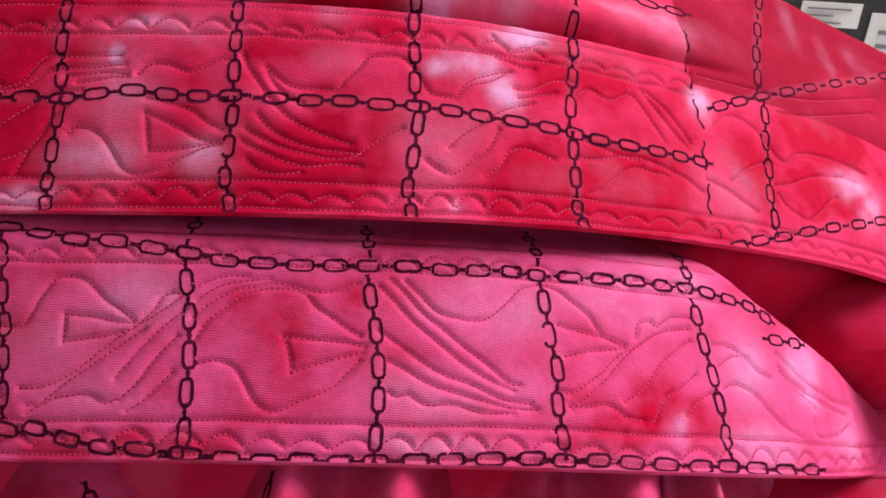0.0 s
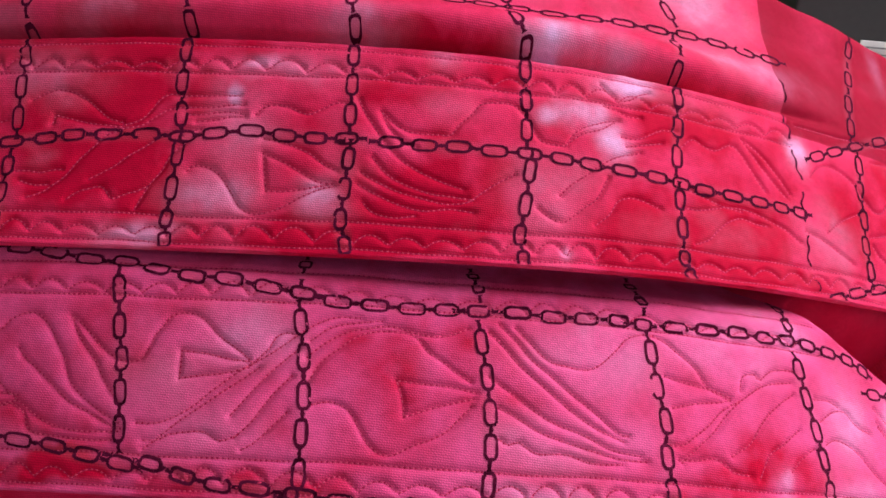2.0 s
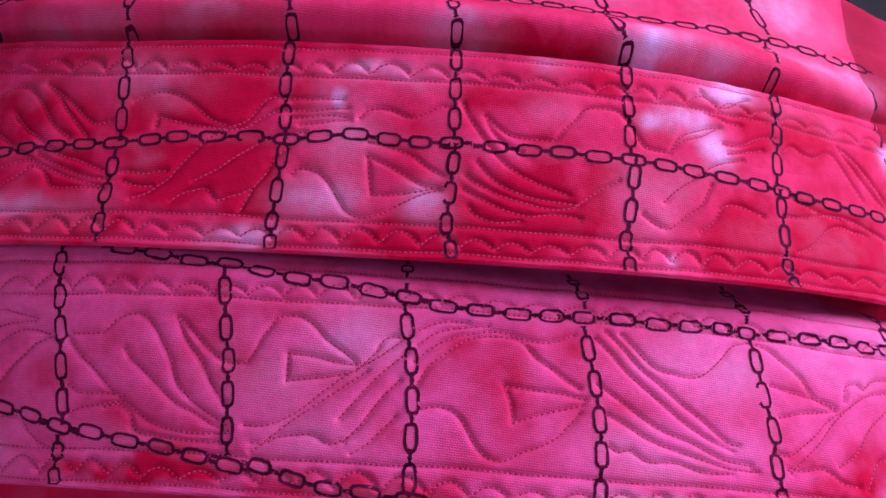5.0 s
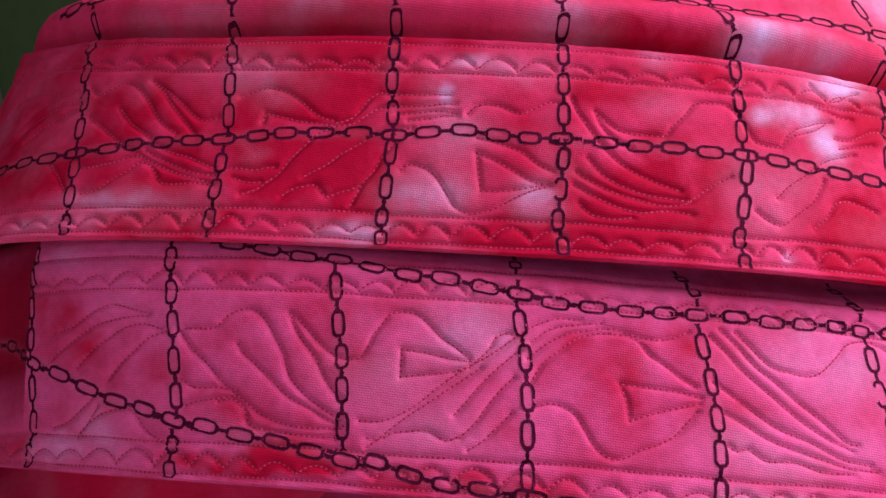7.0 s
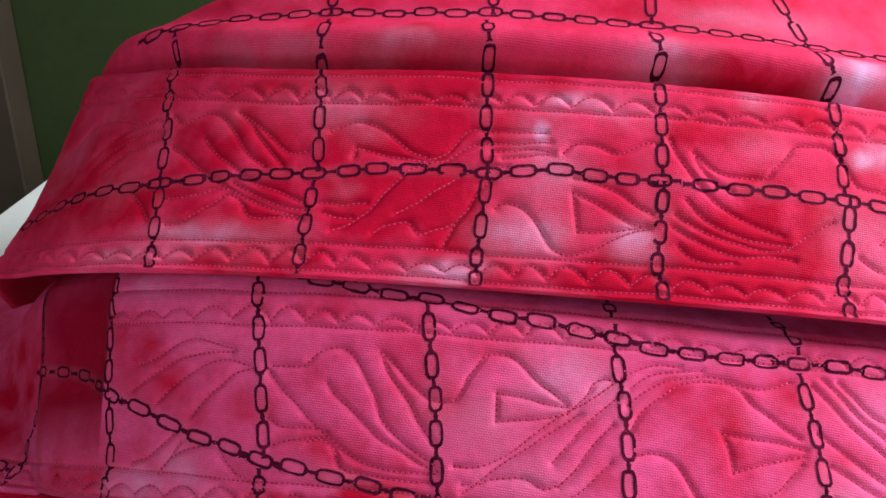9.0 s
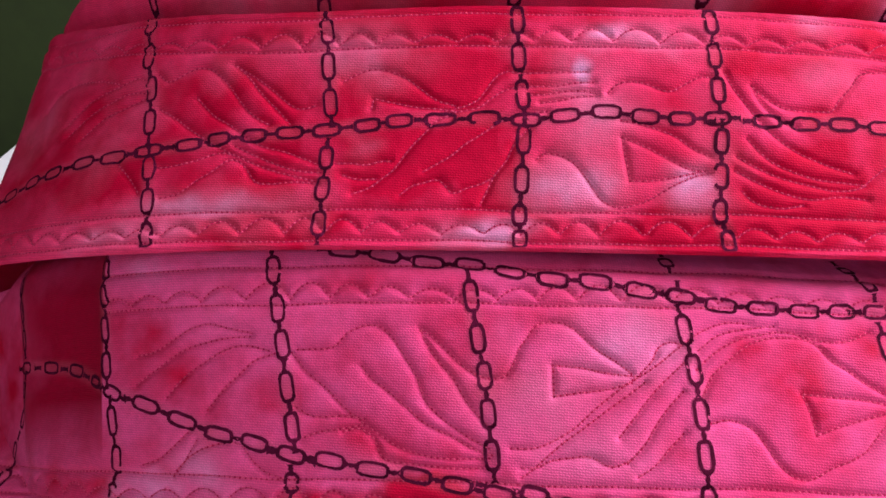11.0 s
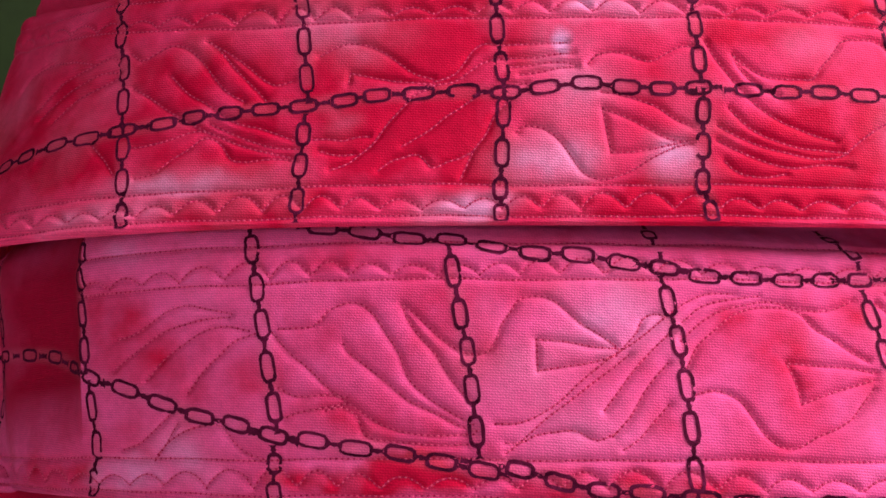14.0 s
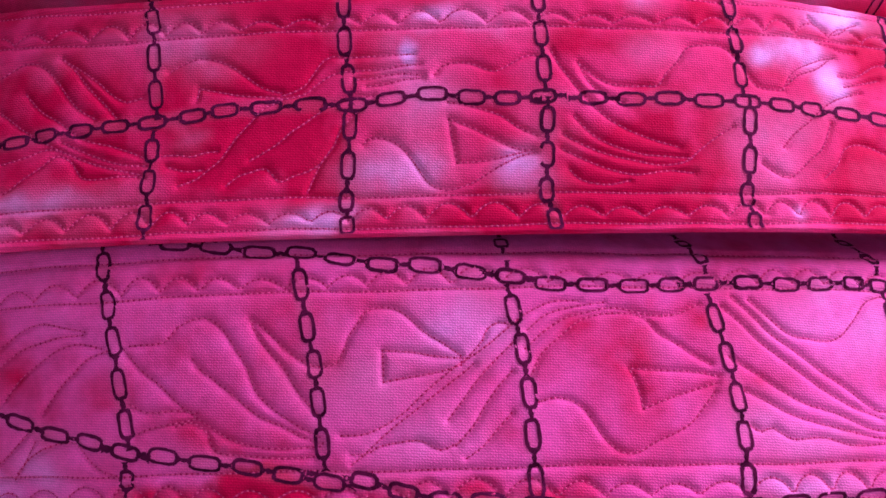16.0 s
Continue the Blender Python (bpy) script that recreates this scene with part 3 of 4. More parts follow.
UPPER_COLUMNS = [
    [(-286, 375), (-285, 362), (-284, 347), (-281, 332), (-280, 318)],
    [(-278, 299), (-277, 286), (-276, 273)],
    [(-215, 370), (-216, 359), (-214, 345), (-213, 331), (-212, 317)],
    [(-213, 297), (-214, 286), (-215, 274)],
    [(-148, 369), (-147, 359), (-147, 345), (-147, 331), (-146, 317)],
    [(-146, 301), (-147, 287), (-148, 275), (-148, 267)],
    [(-82, 366), (-80, 357), (-80, 343), (-80, 330), (-80, 317)],
    [(-80, 299), (-81, 287), (-82, 275), (-80, 265)],
]
UPPER_COLUMNS += [
    [(-15, 363), (-10, 354), (-11, 341), (-11, 327), (-11, 314)],
    [(-10, 297), (-12, 283), (-14, 271), (-13, 261)],
    [(60, 369), (58, 354), (57, 340), (55, 325), (53, 311)],
    [(53, 292), (53, 280), (53, 267), (55, 260)],
    [(178, 409), (171, 387), (165, 369), (162, 354)],
    [(161, 332), (159, 318), (158, 303), (156, 290), (157, 278), (159, 265)],
    [(-24, 396), (-19, 382)],
    [(56, 408), (61, 393)],
    [(-146, 390)],
    [(-81, 388)],
    [(-214, 391)],
]
UPPER_CHAINS = UPPER_MIDDLE_ROW + UPPER_TOP_ROW + UPPER_SIDE_ROWS + UPPER_COLUMNS
LOWER_TOP_ROW = [
    [(-95, 248), (-108, 250), (-123, 253), (-137, 254), (-151, 257), (-164, 260), (-178, 261), (-193, 264), (-207, 266)],
    [(-96, 248), (-82, 245), (-68, 244), (-54, 243), (-41, 243), (-29, 243)],
    [(-29, 243), (-14, 243), (0, 242), (13, 242), (26, 242), (36, 241)],
    [(36, 241), (50, 241), (64, 241), (78, 241), (91, 240), (102, 240)],
    [(113, 239), (124, 237), (135, 235), (144, 231)],
    [(148, 221), (161, 221)],
]
LOWER_BOTTOM_ROW = [
    [(-353, 238), (-334, 236), (-317, 233), (-303, 227), (-293, 222)],
    [(-293, 222), (-278, 217), (-263, 211), (-249, 206), (-236, 203), (-223, 199)],
    [(-223, 199), (-210, 197), (-196, 194), (-182, 192), (-169, 189), (-156, 186)],
    [(-156, 188), (-145, 186), (-133, 182), (-120, 179), (-107, 178), (-91, 176)],
]
LOWER_BOTTOM_ROW += [
    [(-91, 175), (-77, 174), (-64, 173), (-51, 173), (-38, 172), (-26, 172)],
    [(-26, 172), (-12, 172), (0, 172), (14, 172), (29, 172), (41, 171)],
    [(41, 171), (54, 171), (67, 170), (81, 169), (96, 168), (109, 168), (123, 167), (139, 166), (156, 166)],
]
LOWER_COLUMNS = [
    [(-358, 274), (-355, 262), (-354, 250)],
    [(-356, 229), (-361, 217), (-372, 203), (-374, 190)],
    [(-298, 267), (-298, 257), (-297, 245), (-296, 232)],
    [(-293, 212), (-291, 198), (-293, 185)],
    [(-231, 260), (-229, 247), (-227, 235), (-225, 221), (-223, 208)],
    [(-223, 190), (-223, 181)],
    [(-164, 249), (-162, 235), (-160, 223), (-159, 211), (-158, 198)],
    [(-96, 261), (-96, 256)],
]
LOWER_COLUMNS += [
    [(-95, 237), (-93, 224), (-92, 210), (-92, 197), (-92, 183)],
    [(-30, 259), (-29, 252)],
    [(-28, 231), (-26, 218), (-25, 205), (-25, 193), (-26, 180)],
    [(37, 260), (37, 251)],
    [(38, 230), (39, 217), (41, 204), (40, 191), (41, 179)],
    [(103, 254), (104, 247)],
    [(105, 228), (106, 216), (108, 203), (109, 192), (110, 179)],
    [(-403, 204), (-392, 197), (-383, 193)],
]
LOWER_CHAINS = LOWER_TOP_ROW + LOWER_BOTTOM_ROW + LOWER_COLUMNS
for sheet, rows in ((upper, UPPER_CHAINS), (lower, LOWER_CHAINS)):
    for row in rows:
        if len(row) > 1:
            sheet.press(smooth_line(np.array(row) / 1000.0, 0.0012), sheet.printed)


# ---- dye ----
def blobs(x, s, spots, seed, rim=1.9):
    """How much dye the spots (x, s, radius along, radius up, amount; mm) leave at each place, with feathered uneven rims."""
    wx = x * 1000 + 15 * (clouds(x, s, 0.022, seed) - 0.5)
    ws = s * 1000 + 13 * (clouds(x, s, 0.022, seed + 9) - 0.5)
    total = np.zeros_like(x)
    for cx, cs, rx, rs, amount in spots:
        d = ((wx - cx) / rx) ** 2 + ((ws - cs) / rs) ** 2
        total = np.maximum(total, amount * np.exp(-0.8 * d ** rim))
    return total


PINK, ROSE, RED, LILAC, DEEP = (np.array(c) for c in ((0.76, 0.038, 0.140), (0.74, 0.077, 0.248), (0.50, 0.0016, 0.033), (0.80, 0.42, 0.72), (0.32, 0.0016, 0.026)))
# the spot at x -314 is red dye plus shading of the cuff's receding end
UPPER_RED = [(-176, 327, 31, 13, 1), (-140, 329, 10, 12, 0.75), (-179, 296, 34, 16, 0.95), (-158, 290, 15, 15, 0.85), (-176, 346, 60, 6, 0.9), (-232, 275, 28, 6, 1), (-314, 322, 36, 28, 0.55), (-299, 298, 24, 12, 0.9), (-264, 320, 18, 14, 0.3), (-228, 305, 12, 8, 0.35), (-247, 289, 24, 8, 0.45), (-49, 284, 30, 13, 1), (-62, 271, 16, 6, 0.8), (-34, 295, 18, 9, 0.6), (40, 276, 26, 16, 1), (81, 283, 26, 18, 1), (50, 328, 14, 13, 0.9)]
# thin spots at s 353 to 359: part red dye, part painted crease shade
UPPER_RED += [(150, 300, 22, 16, 0.6), (190, 296, 28, 16, 0.8), (68, 325, 14, 10, 0.75), (82, 276, 28, 14, 0.9), (97, 265, 26, 6, 0.8), (203, 328, 24, 13, 1), (162, 364, 30, 14, 1), (180, 332, 14, 8, 0.9), (-40, 310, 14, 9, 0.45), (-162, 321, 18, 10, 0.6), (-41, 354, 40, 4, 1), (-171, 359, 34, 7, 0.9), (-173, 343, 34, 7, 0.8), (-185, 357, 36, 5, 1), (-42, 353, 26, 5, 1), (-61, 329, 26, 6, 0.6), (-34, 339, 26, 6, 0.6), (-248, 327, 30, 12, 0.35), (-89, 270, 22, 6, 0.75), (-117, 269, 12, 4, 0.35)]
UPPER_WHITE = [(32, 340, 11, 5, 1), (13, 323, 8, 6, 0.95), (24, 312, 6, 8, 0.95), (2, 320, 6, 4, 0.6), (2, 357, 11, 7, 1), (-131, 285, 15, 8, 0.5), (-122, 283, 9, 7, 0.4), (-90, 282, 9, 6, 0.7), (-123, 322, 3.5, 5, 0.8), (-112, 338, 9, 4, 0.55), (-159, 270, 13, 4, 0.6), (4, 263, 2.5, 2.5, 1), (-261, 283, 24, 4, 0.45), (-194, 324, 7, 6, 0.08), (-203, 298, 5, 4, 0.1), (-40, 323, 10, 6, 0.12), (-1, 290, 16, 14, 0.2), (-123, 309, 12, 16, 0.25)]
UPPER_WHITE += [(122, 327, 5, 8, 0.8), (214, 305, 12, 6, 0.9), (229, 294, 8, 10, 0.6), (197, 400, 5, 12, 0.3), (223, 385, 4, 12, 0.45), (253, 391, 8, 10, 0.25), (101, 370, 34, 9, 0.4), (-82, 358, 16, 6, 0.5), (-176, 363, 26, 5, 0.22), (-38, 385, 30, 8, 0.25), (80, 402, 24, 16, 0.4), (-238, 365, 26, 6, 0.2), (20, 353, 20, 5, 0.4), (-41, 341, 6, 4, 0.3), (-208, 336, 22, 10, 0.2), (-104, 336, 22, 6, 0.3), (-281, 274, 22, 5, 0.3), (132, 290, 14, 12, 0.3)]
# the first spot mixes crimson dye with painted shade where the end faces left
LOWER_RED = [(-390, 232, 34, 34, 0.6), (-280, 236, 18, 15, 0.35), (-272, 226, 16, 8, 0.4), (-188, 186, 34, 5, 1), (-206, 205, 20, 9, 0.35), (-233, 216, 16, 10, 0.3), (-49, 203, 28, 19, 0.3), (-69, 222, 22, 12, 0.25), (-18, 227, 10, 16, 0.25), (-35, 232, 14, 6, 0.25), (61, 180, 20, 9, 0.65), (73, 191, 16, 13, 0.5), (92, 186, 12, 10, 0.45), (52, 194, 12, 8, 0.3), (-117, 180, 40, 6, 0.4), (-310, 190, 22, 5, 0.55), (-105, 239, 10, 6, 0.2), (-169, 224, 16, 12, 0.25), (-64, 224, 22, 14, 0.35), (-219, 256, 40, 6, 0.3)]
LOWER_WHITE = [(-116, 231, 17, 12, 0.42), (-129, 200, 20, 9, 0.3), (-280, 186, 13, 5, 0.65), (-257, 193, 12, 8, 0.35), (-281, 263, 10, 4, 0.5), (-141, 213, 20, 14, 0.22), (128, 210, 12, 16, 0.5), (166, 212, 10, 9, 0.9), (163, 198, 8, 6, 0.7), (104, 243, 12, 7, 0.6), (91, 247, 14, 7, 0.4), (132, 176, 16, 8, 0.4), (195, 179, 14, 10, 0.45), (15, 228, 26, 12, 0.34), (-5, 196, 22, 10, 0.26), (66, 233, 24, 10, 0.3), (-7, 179, 22, 5, 0.35), (86, 180, 4, 5, 0.6)]


def dyed(x, s, base, reds, whites, deep, seed, pale=LILAC, patchy=1.0, halo=0.0):
    """Linear colours of the dyed cotton. deep: sewn-on panels of darker dye; the lower cuff's also holds painted shade.
    """
    n = clouds(x + 0.01 * (clouds(x, s, 0.02, seed + 90) - 0.5), s, 0.045, seed)
    fine = np.clip(0.5 + 1.25 * (clouds(x, s, 0.011, seed + 20) - 0.5), 0, 1)
    r = np.clip(blobs(x, s, reds, seed + 30) * (0.8 + 0.4 * fine) + 0.44 * patchy * patchy + 1.1 * patchy * (n - 0.5) + 0.8 * (fine - 0.5), 0, 1)
    w = np.clip(0.9 * blobs(x, s, whites, seed + 60, 1.15) * (0.1 + 1.5 * fine) + 0.35 * np.clip(clouds(x, s, 0.028, seed + 80) - 0.6, 0, 1), 0, 1)
    c = base * (1 - r[..., None]) + RED * r[..., None]
    d = (deep * np.clip(0.88 + 1.1 * (clouds(x, s, 0.04, seed + 40) - 0.45), 0, 1))[..., None]
    c = c * (1 - d) + DEEP * d
    w = (w * (1 - 0.6 * deep))[..., None]
    c = c * (1 - w) + pale * w
    # the print's binder has kept some dye out along the chains
    k = (0.14 * np.asarray(halo) * (0.5 + fine))[..., None]
    return c * (1 - k) + np.array((0.66, 0.16, 0.27)) * k


def upper_dye(x, s):
    side = ((x > 0.118) & (s > upper_hem(x) + 0.078)).astype(float)
    return dyed(x, s, PINK, UPPER_RED, UPPER_WHITE, side, 3, halo=upper.around_print(x, s))


def lower_dye(x, s):
    # side panel: darker dye, with shade from the cuff above painted into it
    side = ((x < -0.298) & (x > -0.358)).astype(float) * np.clip((s - lower_hem(x) - 0.016) / 0.025, 0, 1)
    return dyed(x, s, ROSE, LOWER_RED, LOWER_WHITE, side, 7, np.array((0.84, 0.36, 0.70)), 0.75, lower.around_print(x, s))


def sheet_mesh(name, place, run, x, s, colours, parent, label):
    """A grid of cloth with its dye and flat measure. place, x, s, run (the length of cloth up to it), colours: one value for each grid node."""
    nu, nv = x.shape
    idx = np.arange(nu * nv).reshape(nu, nv)
    quads = np.stack([idx[:-1, :-1], idx[1:, :-1], idx[1:, 1:], idx[:-1, 1:]], -1).reshape(-1, 4)
    me = bpy.data.meshes.new(name)
    me.vertices.add(nu * nv)
    me.vertices.foreach_set("co", place.reshape(-1).astype(np.float32))
    me.loops.add(quads.size)
    me.loops.foreach_set("vertex_index", quads.reshape(-1).astype(np.int32))
    me.polygons.add(len(quads))
    me.polygons.foreach_set("loop_start", np.arange(0, quads.size, 4, dtype=np.int32))
    me.update(calc_edges=True)
    uv = me.uv_layers.new(name="flat")
    flat = np.stack([x.reshape(-1), run.reshape(-1)], -1)[quads.reshape(-1)] * 1000
    uv.data.foreach_set("uv", flat.reshape(-1).astype(np.float32))
    dye = me.color_attributes.new("dye", "FLOAT_COLOR", "POINT")
    rgba = np.ones((nu * nv, 4), np.float32)
    rgba[:, :3] = colours.reshape(-1, 3)
    dye.data.foreach_set("color", rgba.reshape(-1))
    me.shade_smooth()
    me.materials.append(CLOTH)
    ob = new(name, me)
    ob.parent = parent
    return tagged(ob, label)


def cuff_cloth(sheet, hem, dye, xs, rise, parent, label):
    """The cuff's face from the hem up, with the hem turned under to a second layer."""
    x, v = np.meshgrid(xs, rise, indexing="ij")
    s = hem(x) + v
    p, plain = sheet.at(x, s), sheet.at(x, s, 0.0, False)
    under = np.array([0.030, 0.015, 0.004, 0.0008, -0.0006, -0.0008, -0.0003])
    deep = np.array([-0.0042, -0.0040, -0.0034, -0.0030, -0.0022, -0.0012, -0.0004])
    xu, vu = np.meshgrid(xs, under, indexing="ij")
    pu = sheet.at(xu, hem(xu) + vu, np.broadcast_to(deep, xu.shape), False)
    x, s, p = np.concatenate([xu, x], 1), np.concatenate([hem(xu) + vu, s], 1), np.concatenate([pu, p], 1)
    plain = np.concatenate([pu, plain], 1)
    run = np.concatenate([0 * x[:, :1], np.cumsum(np.linalg.norm(np.diff(plain, axis=1), axis=2), 1)], 1)
    return sheet_mesh("cloth", p, run, x, s, dye(x, s), parent, label)


upper_cuff = tagged(new("upper_cuff"), "red and pink tie-dyed quilted trouser cuff lying over another", "trouser cuff", "quilted trouser cuffs")
lower_cuff = tagged(new("lower_cuff"), "pink tie-dyed quilted trouser cuff under the upper one", "trouser cuff", "quilted trouser cuffs")
STEP = 0.00062
fine = np.arange(0, 0.105, STEP)
cuff_cloth(upper, upper_hem, upper_dye, np.arange(-0.42, 0.30, STEP), np.r_[fine, np.arange(0.105, 0.19, 0.0014), np.arange(0.19, 0.25, 0.006)], upper_cuff, "red and pink tie-dyed cotton")
cuff_cloth(lower, lower_hem, lower_dye, np.arange(-0.54, 0.335, STEP), np.r_[np.arange(0, 0.11, STEP), np.arange(0.11, 0.14, 0.003)], lower_cuff, "rose pink tie-dyed cotton")


# ---- stitches: each a short thread sunk into its seam ----
def stitches(sheet, line, parent):
    a, b = line[:-1], line[1:]
    way = b - a
    size = np.hypot(way[:, 0], way[:, 1])[:, None] + 1e-9
    way = way / size
    side = np.stack([-way[:, 1], way[:, 0]], -1)
    mid, half, wide = (a + b) / 2, 0.24 * size, 0.00025
    rows = []
    for k, (f, w, up) in enumerate(((-1.0, 0.5, -0.00005), (-0.55, 1.0, 0.00022), (0.55, 1.0, 0.00022), (1.0, 0.5, -0.00005))):
        for q in (-1, 1):
            flat = mid + way * half * f + side * wide * w * q
            rows.append(sheet.at(flat[:, 0], flat[:, 1], up - 0.00005))
        crown = mid + way * half * f
        rows.append(sheet.at(crown[:, 0], crown[:, 1], up + 0.00012))
    v = np.stack(rows, 1).reshape(-1, 3)
    cell = []
    for k in range(3):
        o = 3 * k
        cell += [(o, o + 3, o + 5, o + 2), (o + 2, o + 5, o + 4, o + 1)]
    faces = (np.arange(len(mid))[:, None, None] * 12 + np.array(cell)[None]).reshape(-1, 4)
    # the needle holes between the stitches: flat dark discs paint the shade in them
    turn = np.arange(6) * math.pi / 3
    rim = line[:, None, :] + 0.00044 * np.stack([np.cos(turn), np.sin(turn)], -1)[None]
    rim = sheet.at(rim[..., 0], rim[..., 1], 0.00003).reshape(-1, 3)
    holes = (len(v) + np.arange(len(line))[:, None] * 6 + np.arange(6)[None]).tolist()
    ob = mesh_object("seam_stitching", np.vstack([v, rim]), faces.tolist() + holes, THREAD, parent)
    ob.data.materials.append(PIT_SHADE)
    ob.data.polygons.foreach_set("material_index", [0] * len(faces) + [1] * len(holes))
    return ob


for line in upper_seams:
    stitches(upper, line, upper_cuff)
for line in lower_seams:
    stitches(lower, line, lower_cuff)


# ---- the printed chains ----
rng = random.Random(5)


def printed_link(sheet, cx, cs, ax, as_, long, wide, parent):
    """One printed link: a long ring with cut corners, its line a little uneven."""
    n, out, inn = 36, [], []
    # the print keeps its true size where the cloth is steep
    ends = np.array([(cx - 0.002 * ax, cs - 0.002 * as_), (cx + 0.002 * ax, cs + 0.002 * as_), (cx + 0.002 * as_, cs - 0.002 * ax), (cx - 0.002 * as_, cs + 0.002 * ax)])
    ends = sheet.at(ends[:, 0], ends[:, 1], 0.0, False)
    long *= min(1.0, max(0.62, 1.12 * 0.004 / np.linalg.norm(ends[1] - ends[0])))
    wide *= min(1.0, max(0.62, 1.12 * 0.004 / np.linalg.norm(ends[3] - ends[2])))
    stroke = 0.00108 * rng.uniform(0.85, 1.15)
    skew = rng.uniform(-0.06, 0.06)
    for k in range(n):
        a = 2 * math.pi * k / n
        c, s = math.cos(a), math.sin(a)
        e = 0.42
        ux, uy = math.copysign(abs(c) ** e, c), math.copysign(abs(s) ** e, s)
        ux = max(-1, min(1, ux))
        cut = 1 - 0.09 * max(0, abs(ux) + abs(uy) - 1.5) / 0.35
        for hold, lo, wi in ((out, long / 2, wide / 2), (inn, long / 2 - stroke, wide / 2 - stroke * 0.95)):
            j = rng.uniform(-0.00013, 0.00013)
            px, py = ux * lo * cut + j, uy * wi * cut + skew * ux * wi + j
            hold.append((cx + ax * px - as_ * py, cs + as_ * px + ax * py))
    p = np.array(out + inn)
    v = sheet.at(p[:, 0], sheet.above_hem(p[:, 0], p[:, 1]), 0.00022)
    faces = [(k, (k + 1) % n, n + (k + 1) % n, n + k) for k in range(n)]
    if rng.random() < 0.07:
        k = rng.randrange(n - 4)
        del faces[k:k + 4]
    return mesh_object("chain_link", v, faces, INK, parent)


def knot(sheet, start, e, gap, parent):
    """The small dark waist of print between two links."""
    q, u = start + e / 2, e / (np.hypot(*e) + 1e-9)
    w = np.array((-u[1], u[0]))
    verts = []
    for f, half in ((-0.16, 0.0013), (-0.08, 0.0006), (0.0, 0.0008), (0.08, 0.0006), (0.16, 0.0013)):
        for sgn in (-1, 1):
            verts.append(q + u * gap * f + w * half * sgn * rng.uniform(0.7, 1.3))
    v = np.array(verts)
    mesh_object("chain_knot", sheet.at(v[:, 0], sheet.above_hem(v[:, 0], v[:, 1]), 0.00013), [(2 * r, 2 * r + 2, 2 * r + 3, 2 * r + 1) for r in range(4)], INK, parent)


def printed_chain(sheet, pts, parent):
    """Links at the given places of the cloth, joined by knots; a link is printed once where two rows meet."""
    p = np.array(pts, float) / 1000.0
    n = len(p)
    for k in range(n):
        a, b = max(k - 1, 0), min(k + 1, n - 1)
        d = p[b] - p[a] if n > 1 else np.array((0.0, 1.0))
        gap = min(max(np.hypot(*d) / max(1, b - a), 0.0085), 0.0155)
        d = d / (np.hypot(*d) + 1e-9)
        knot(sheet, p[k], p[k + 1] - p[k] if k < n - 1 else d * gap, gap, parent)
        if k == 0:
            knot(sheet, p[0], -d * gap, gap, parent)
        if all(np.hypot(*(p[k] - o)) >= 0.006 for o in sheet.links):
            sheet.links.append(p[k])
            printed_link(sheet, p[k][0], p[k][1], d[0], d[1], 0.76 * gap, 0.0053, parent)


for pts in UPPER_CHAINS:
    printed_chain(upper, pts, upper_cuff)
for pts in LOWER_CHAINS:
    printed_chain(lower, pts, lower_cuff)


def seam_line(sheet, pts, parent):
    """The cut edge of print that runs down the side seam: a thin broken zigzag."""
    line = smooth_line(np.array(pts) / 1000.0, 0.0012)
    zig = 0.0007 * np.sin(np.arange(len(line)) * 0.9) + 0.0009 * np.sin(np.arange(len(line)) * 0.31)
    verts, faces = [], []
    for k, (x, s) in enumerate(line):
        w = 0.0003 + 0.0003 * abs(math.sin(k * 0.55))
        verts += [(x + zig[k] - w, s), (x + zig[k] + w, s)]
        if k and math.sin(k * 0.37) > -0.6:
            faces.append((2 * k - 2, 2 * k - 1, 2 * k + 1, 2 * k))
    v = np.array(verts)
    mesh_object("side_seam_print", sheet.at(v[:, 0], v[:, 1], 0.00015), faces, INK, parent)


seam_line(upper, [(118, 368), (118, 354), (117, 341), (118, 329), (119, 317), (119, 306), (119, 293), (118, 282), (120, 270), (121, 263)], upper_cuff)


# ---- other cloth of the pile ----
def loose_cloth(name, xs, ss, height, base, seed, label):
    """A loose fold of the same dyed cotton."""
    x, s = np.meshgrid(xs, ss, indexing="ij")
    h = height(x, s)
    p = np.stack([x, (s - h) * R2, (s + h) * R2], -1)
    c = dyed(x, s, base, [], [], np.zeros_like(x), seed)
    run = np.concatenate([0 * x[:, :1], np.cumsum(np.linalg.norm(np.diff(p, axis=1), axis=2), 1)], 1)
    ob = sheet_mesh(name, p, run, x, s, c, None, label)
    return tagged(ob, label, "cloth")


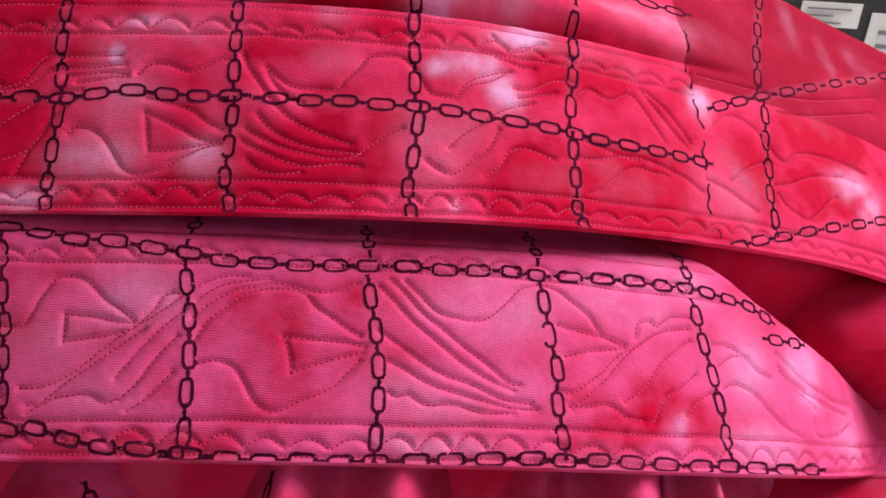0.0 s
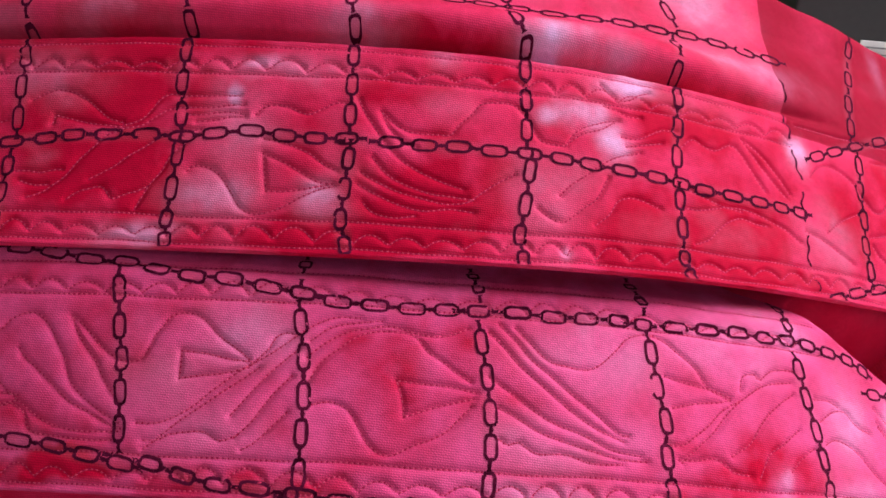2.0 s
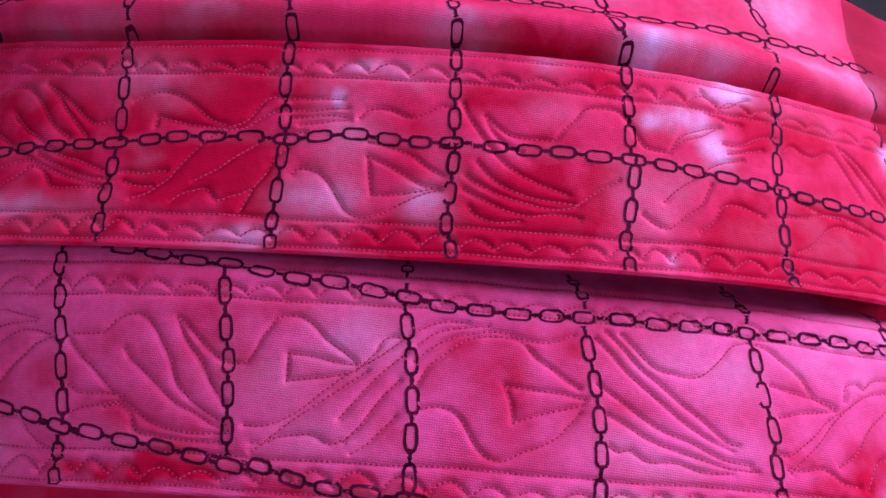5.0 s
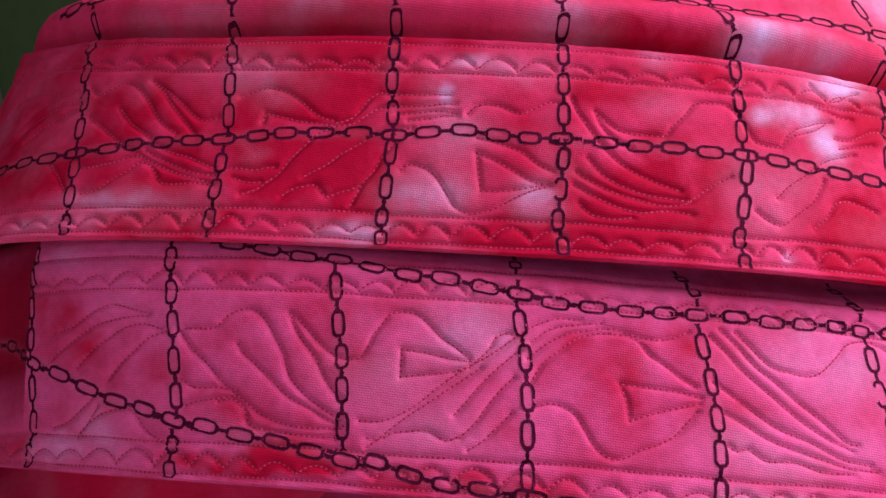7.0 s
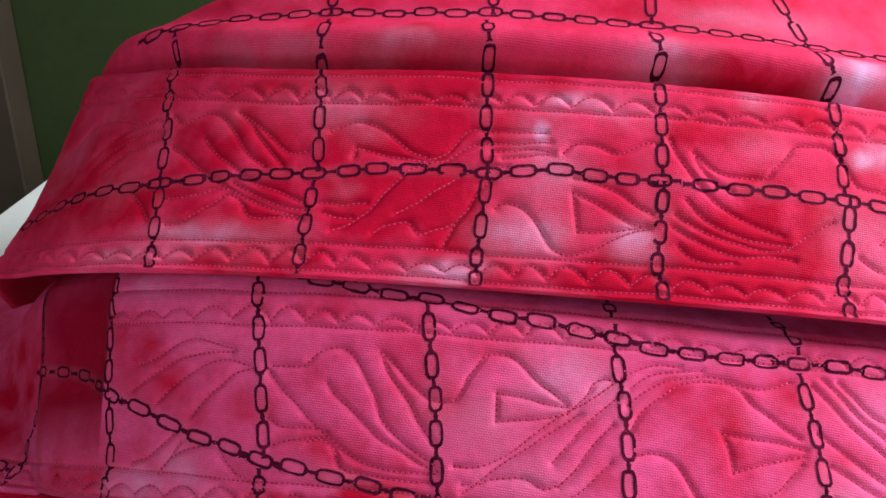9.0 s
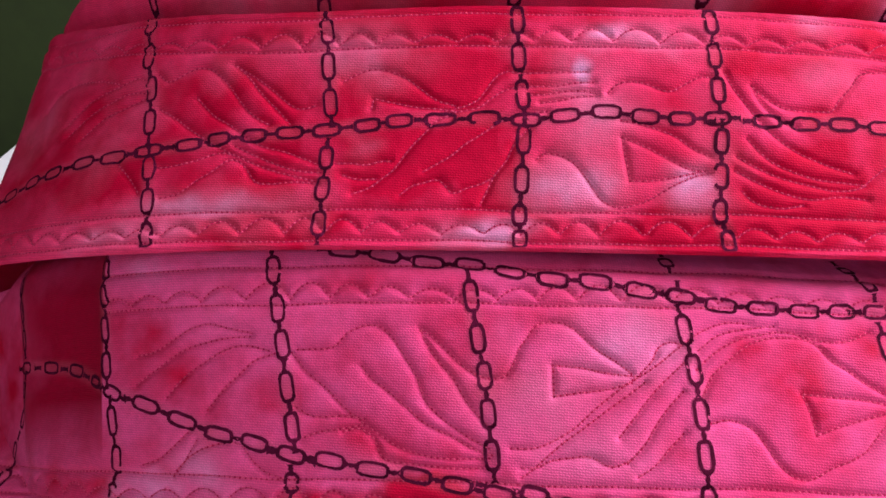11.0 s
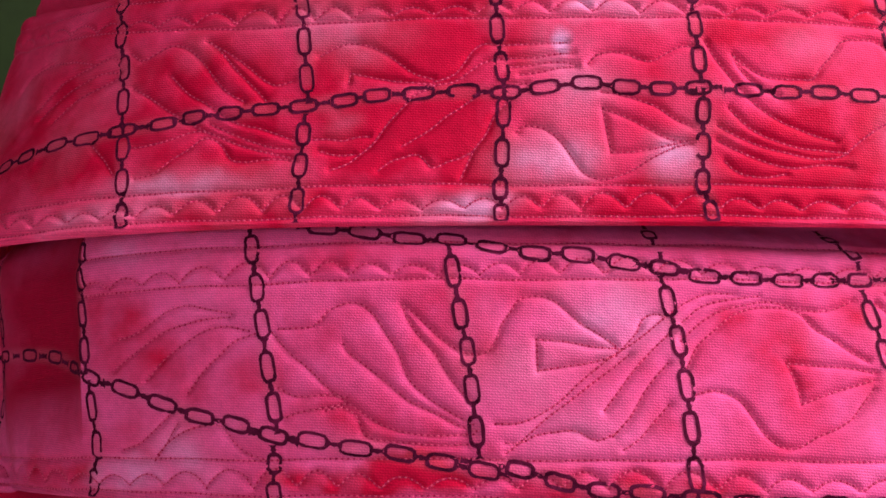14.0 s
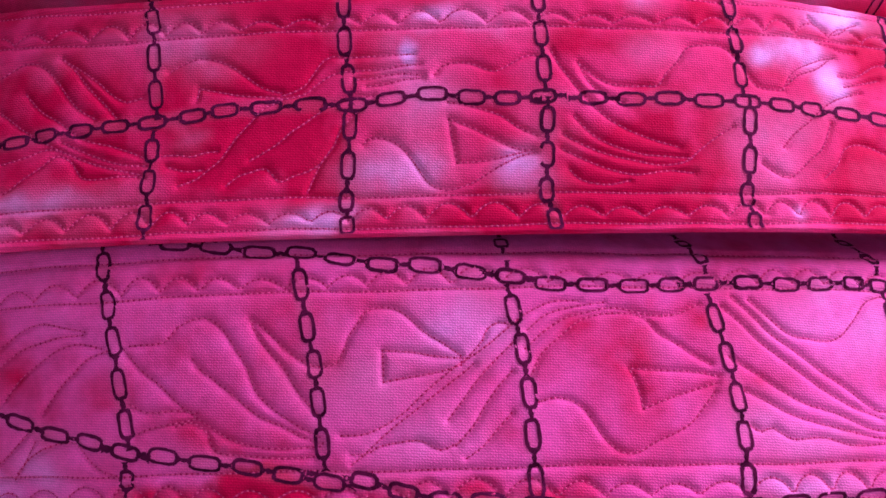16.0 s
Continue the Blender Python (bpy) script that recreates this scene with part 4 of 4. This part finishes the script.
def gathers(x, s):
    """Deep soft pleats that hang under the lower hem."""
    ripple = sum(a * np.exp(-((x - c - 0.15 * (s - 0.16)) / w) ** 2) for c, w, a in ((-0.15, 0.03, 0.7), (-0.058, 0.017, 1.0), (-0.018, 0.018, 1.05), (0.035, 0.012, 0.6), (0.072, 0.020, 1.0), (0.106, 0.008, 0.9)))
    return lower_face(x, np.full_like(s, 0.172)) - 0.062 + 0.056 * ripple + 0.5 * (0.172 - s) + 0.0015 * np.sin(x * 150 + s * 120)


gathered = loose_cloth("gathered_cloth", np.arange(-0.30, 0.18, 0.0012), np.arange(0.085, 0.20, 0.002), gathers, ROSE, 11, "pink gathered trouser cloth hanging under the lower hem")


gather_sheet = Sheet(gathers, lambda x: np.zeros_like(np.asarray(x, float)), 0.085, 0.21, 0.002)
for row in ([(-66, 150), (-64, 162)], [(87, 150), (86, 163)], [(-128, 148), (-133, 160)]):
    printed_chain(gather_sheet, row, gathered)


def drape(x, s):
    """A rounded fold that swells out between the two cuffs at their side."""
    return -0.155 - 4.0 * (x - 0.31) ** 2 - 20.0 * (s - 0.228) ** 2 + 0.004 * np.sin(x * 55 + s * 70) - 2.5 * np.maximum(0.222 - s, 0) - 0.06 * np.clip((0.215 - x) / 0.03, 0, 2) ** 2


loose_cloth("draped_cloth", np.arange(0.13, 0.38, 0.002), np.arange(0.13, 0.33, 0.002), drape, RED * 0.5 + PINK * 0.5, 13, "red draped trouser cloth bulging between the cuffs")


def mound(x, s):
    """The rest of the folded trousers, hidden beneath, that carries the cuffs."""
    top = upper_face(x, np.maximum(s, 0.26)) - 0.028
    heap = np.minimum(top, lower_face(np.clip(x, -0.42, 0.27), np.minimum(s, 0.26)) - 0.028) - 0.35 * np.clip(0.2 - s, 0, 1)
    side = np.clip((x - 0.09) / 0.03, 0, 1)
    return np.maximum(heap * (1 - side) + (top - 1.5 * np.clip(0.268 - s, 0, 1)) * side, TABLE_Z / R2 + 0.002 - s)


loose_cloth("folded_trousers", np.arange(-0.40, 0.28, 0.006), np.arange(0.10, 0.50, 0.006), mound, RED * 0.6 + PINK * 0.4, 17, "red folded trouser legs heaped beneath the cuffs")
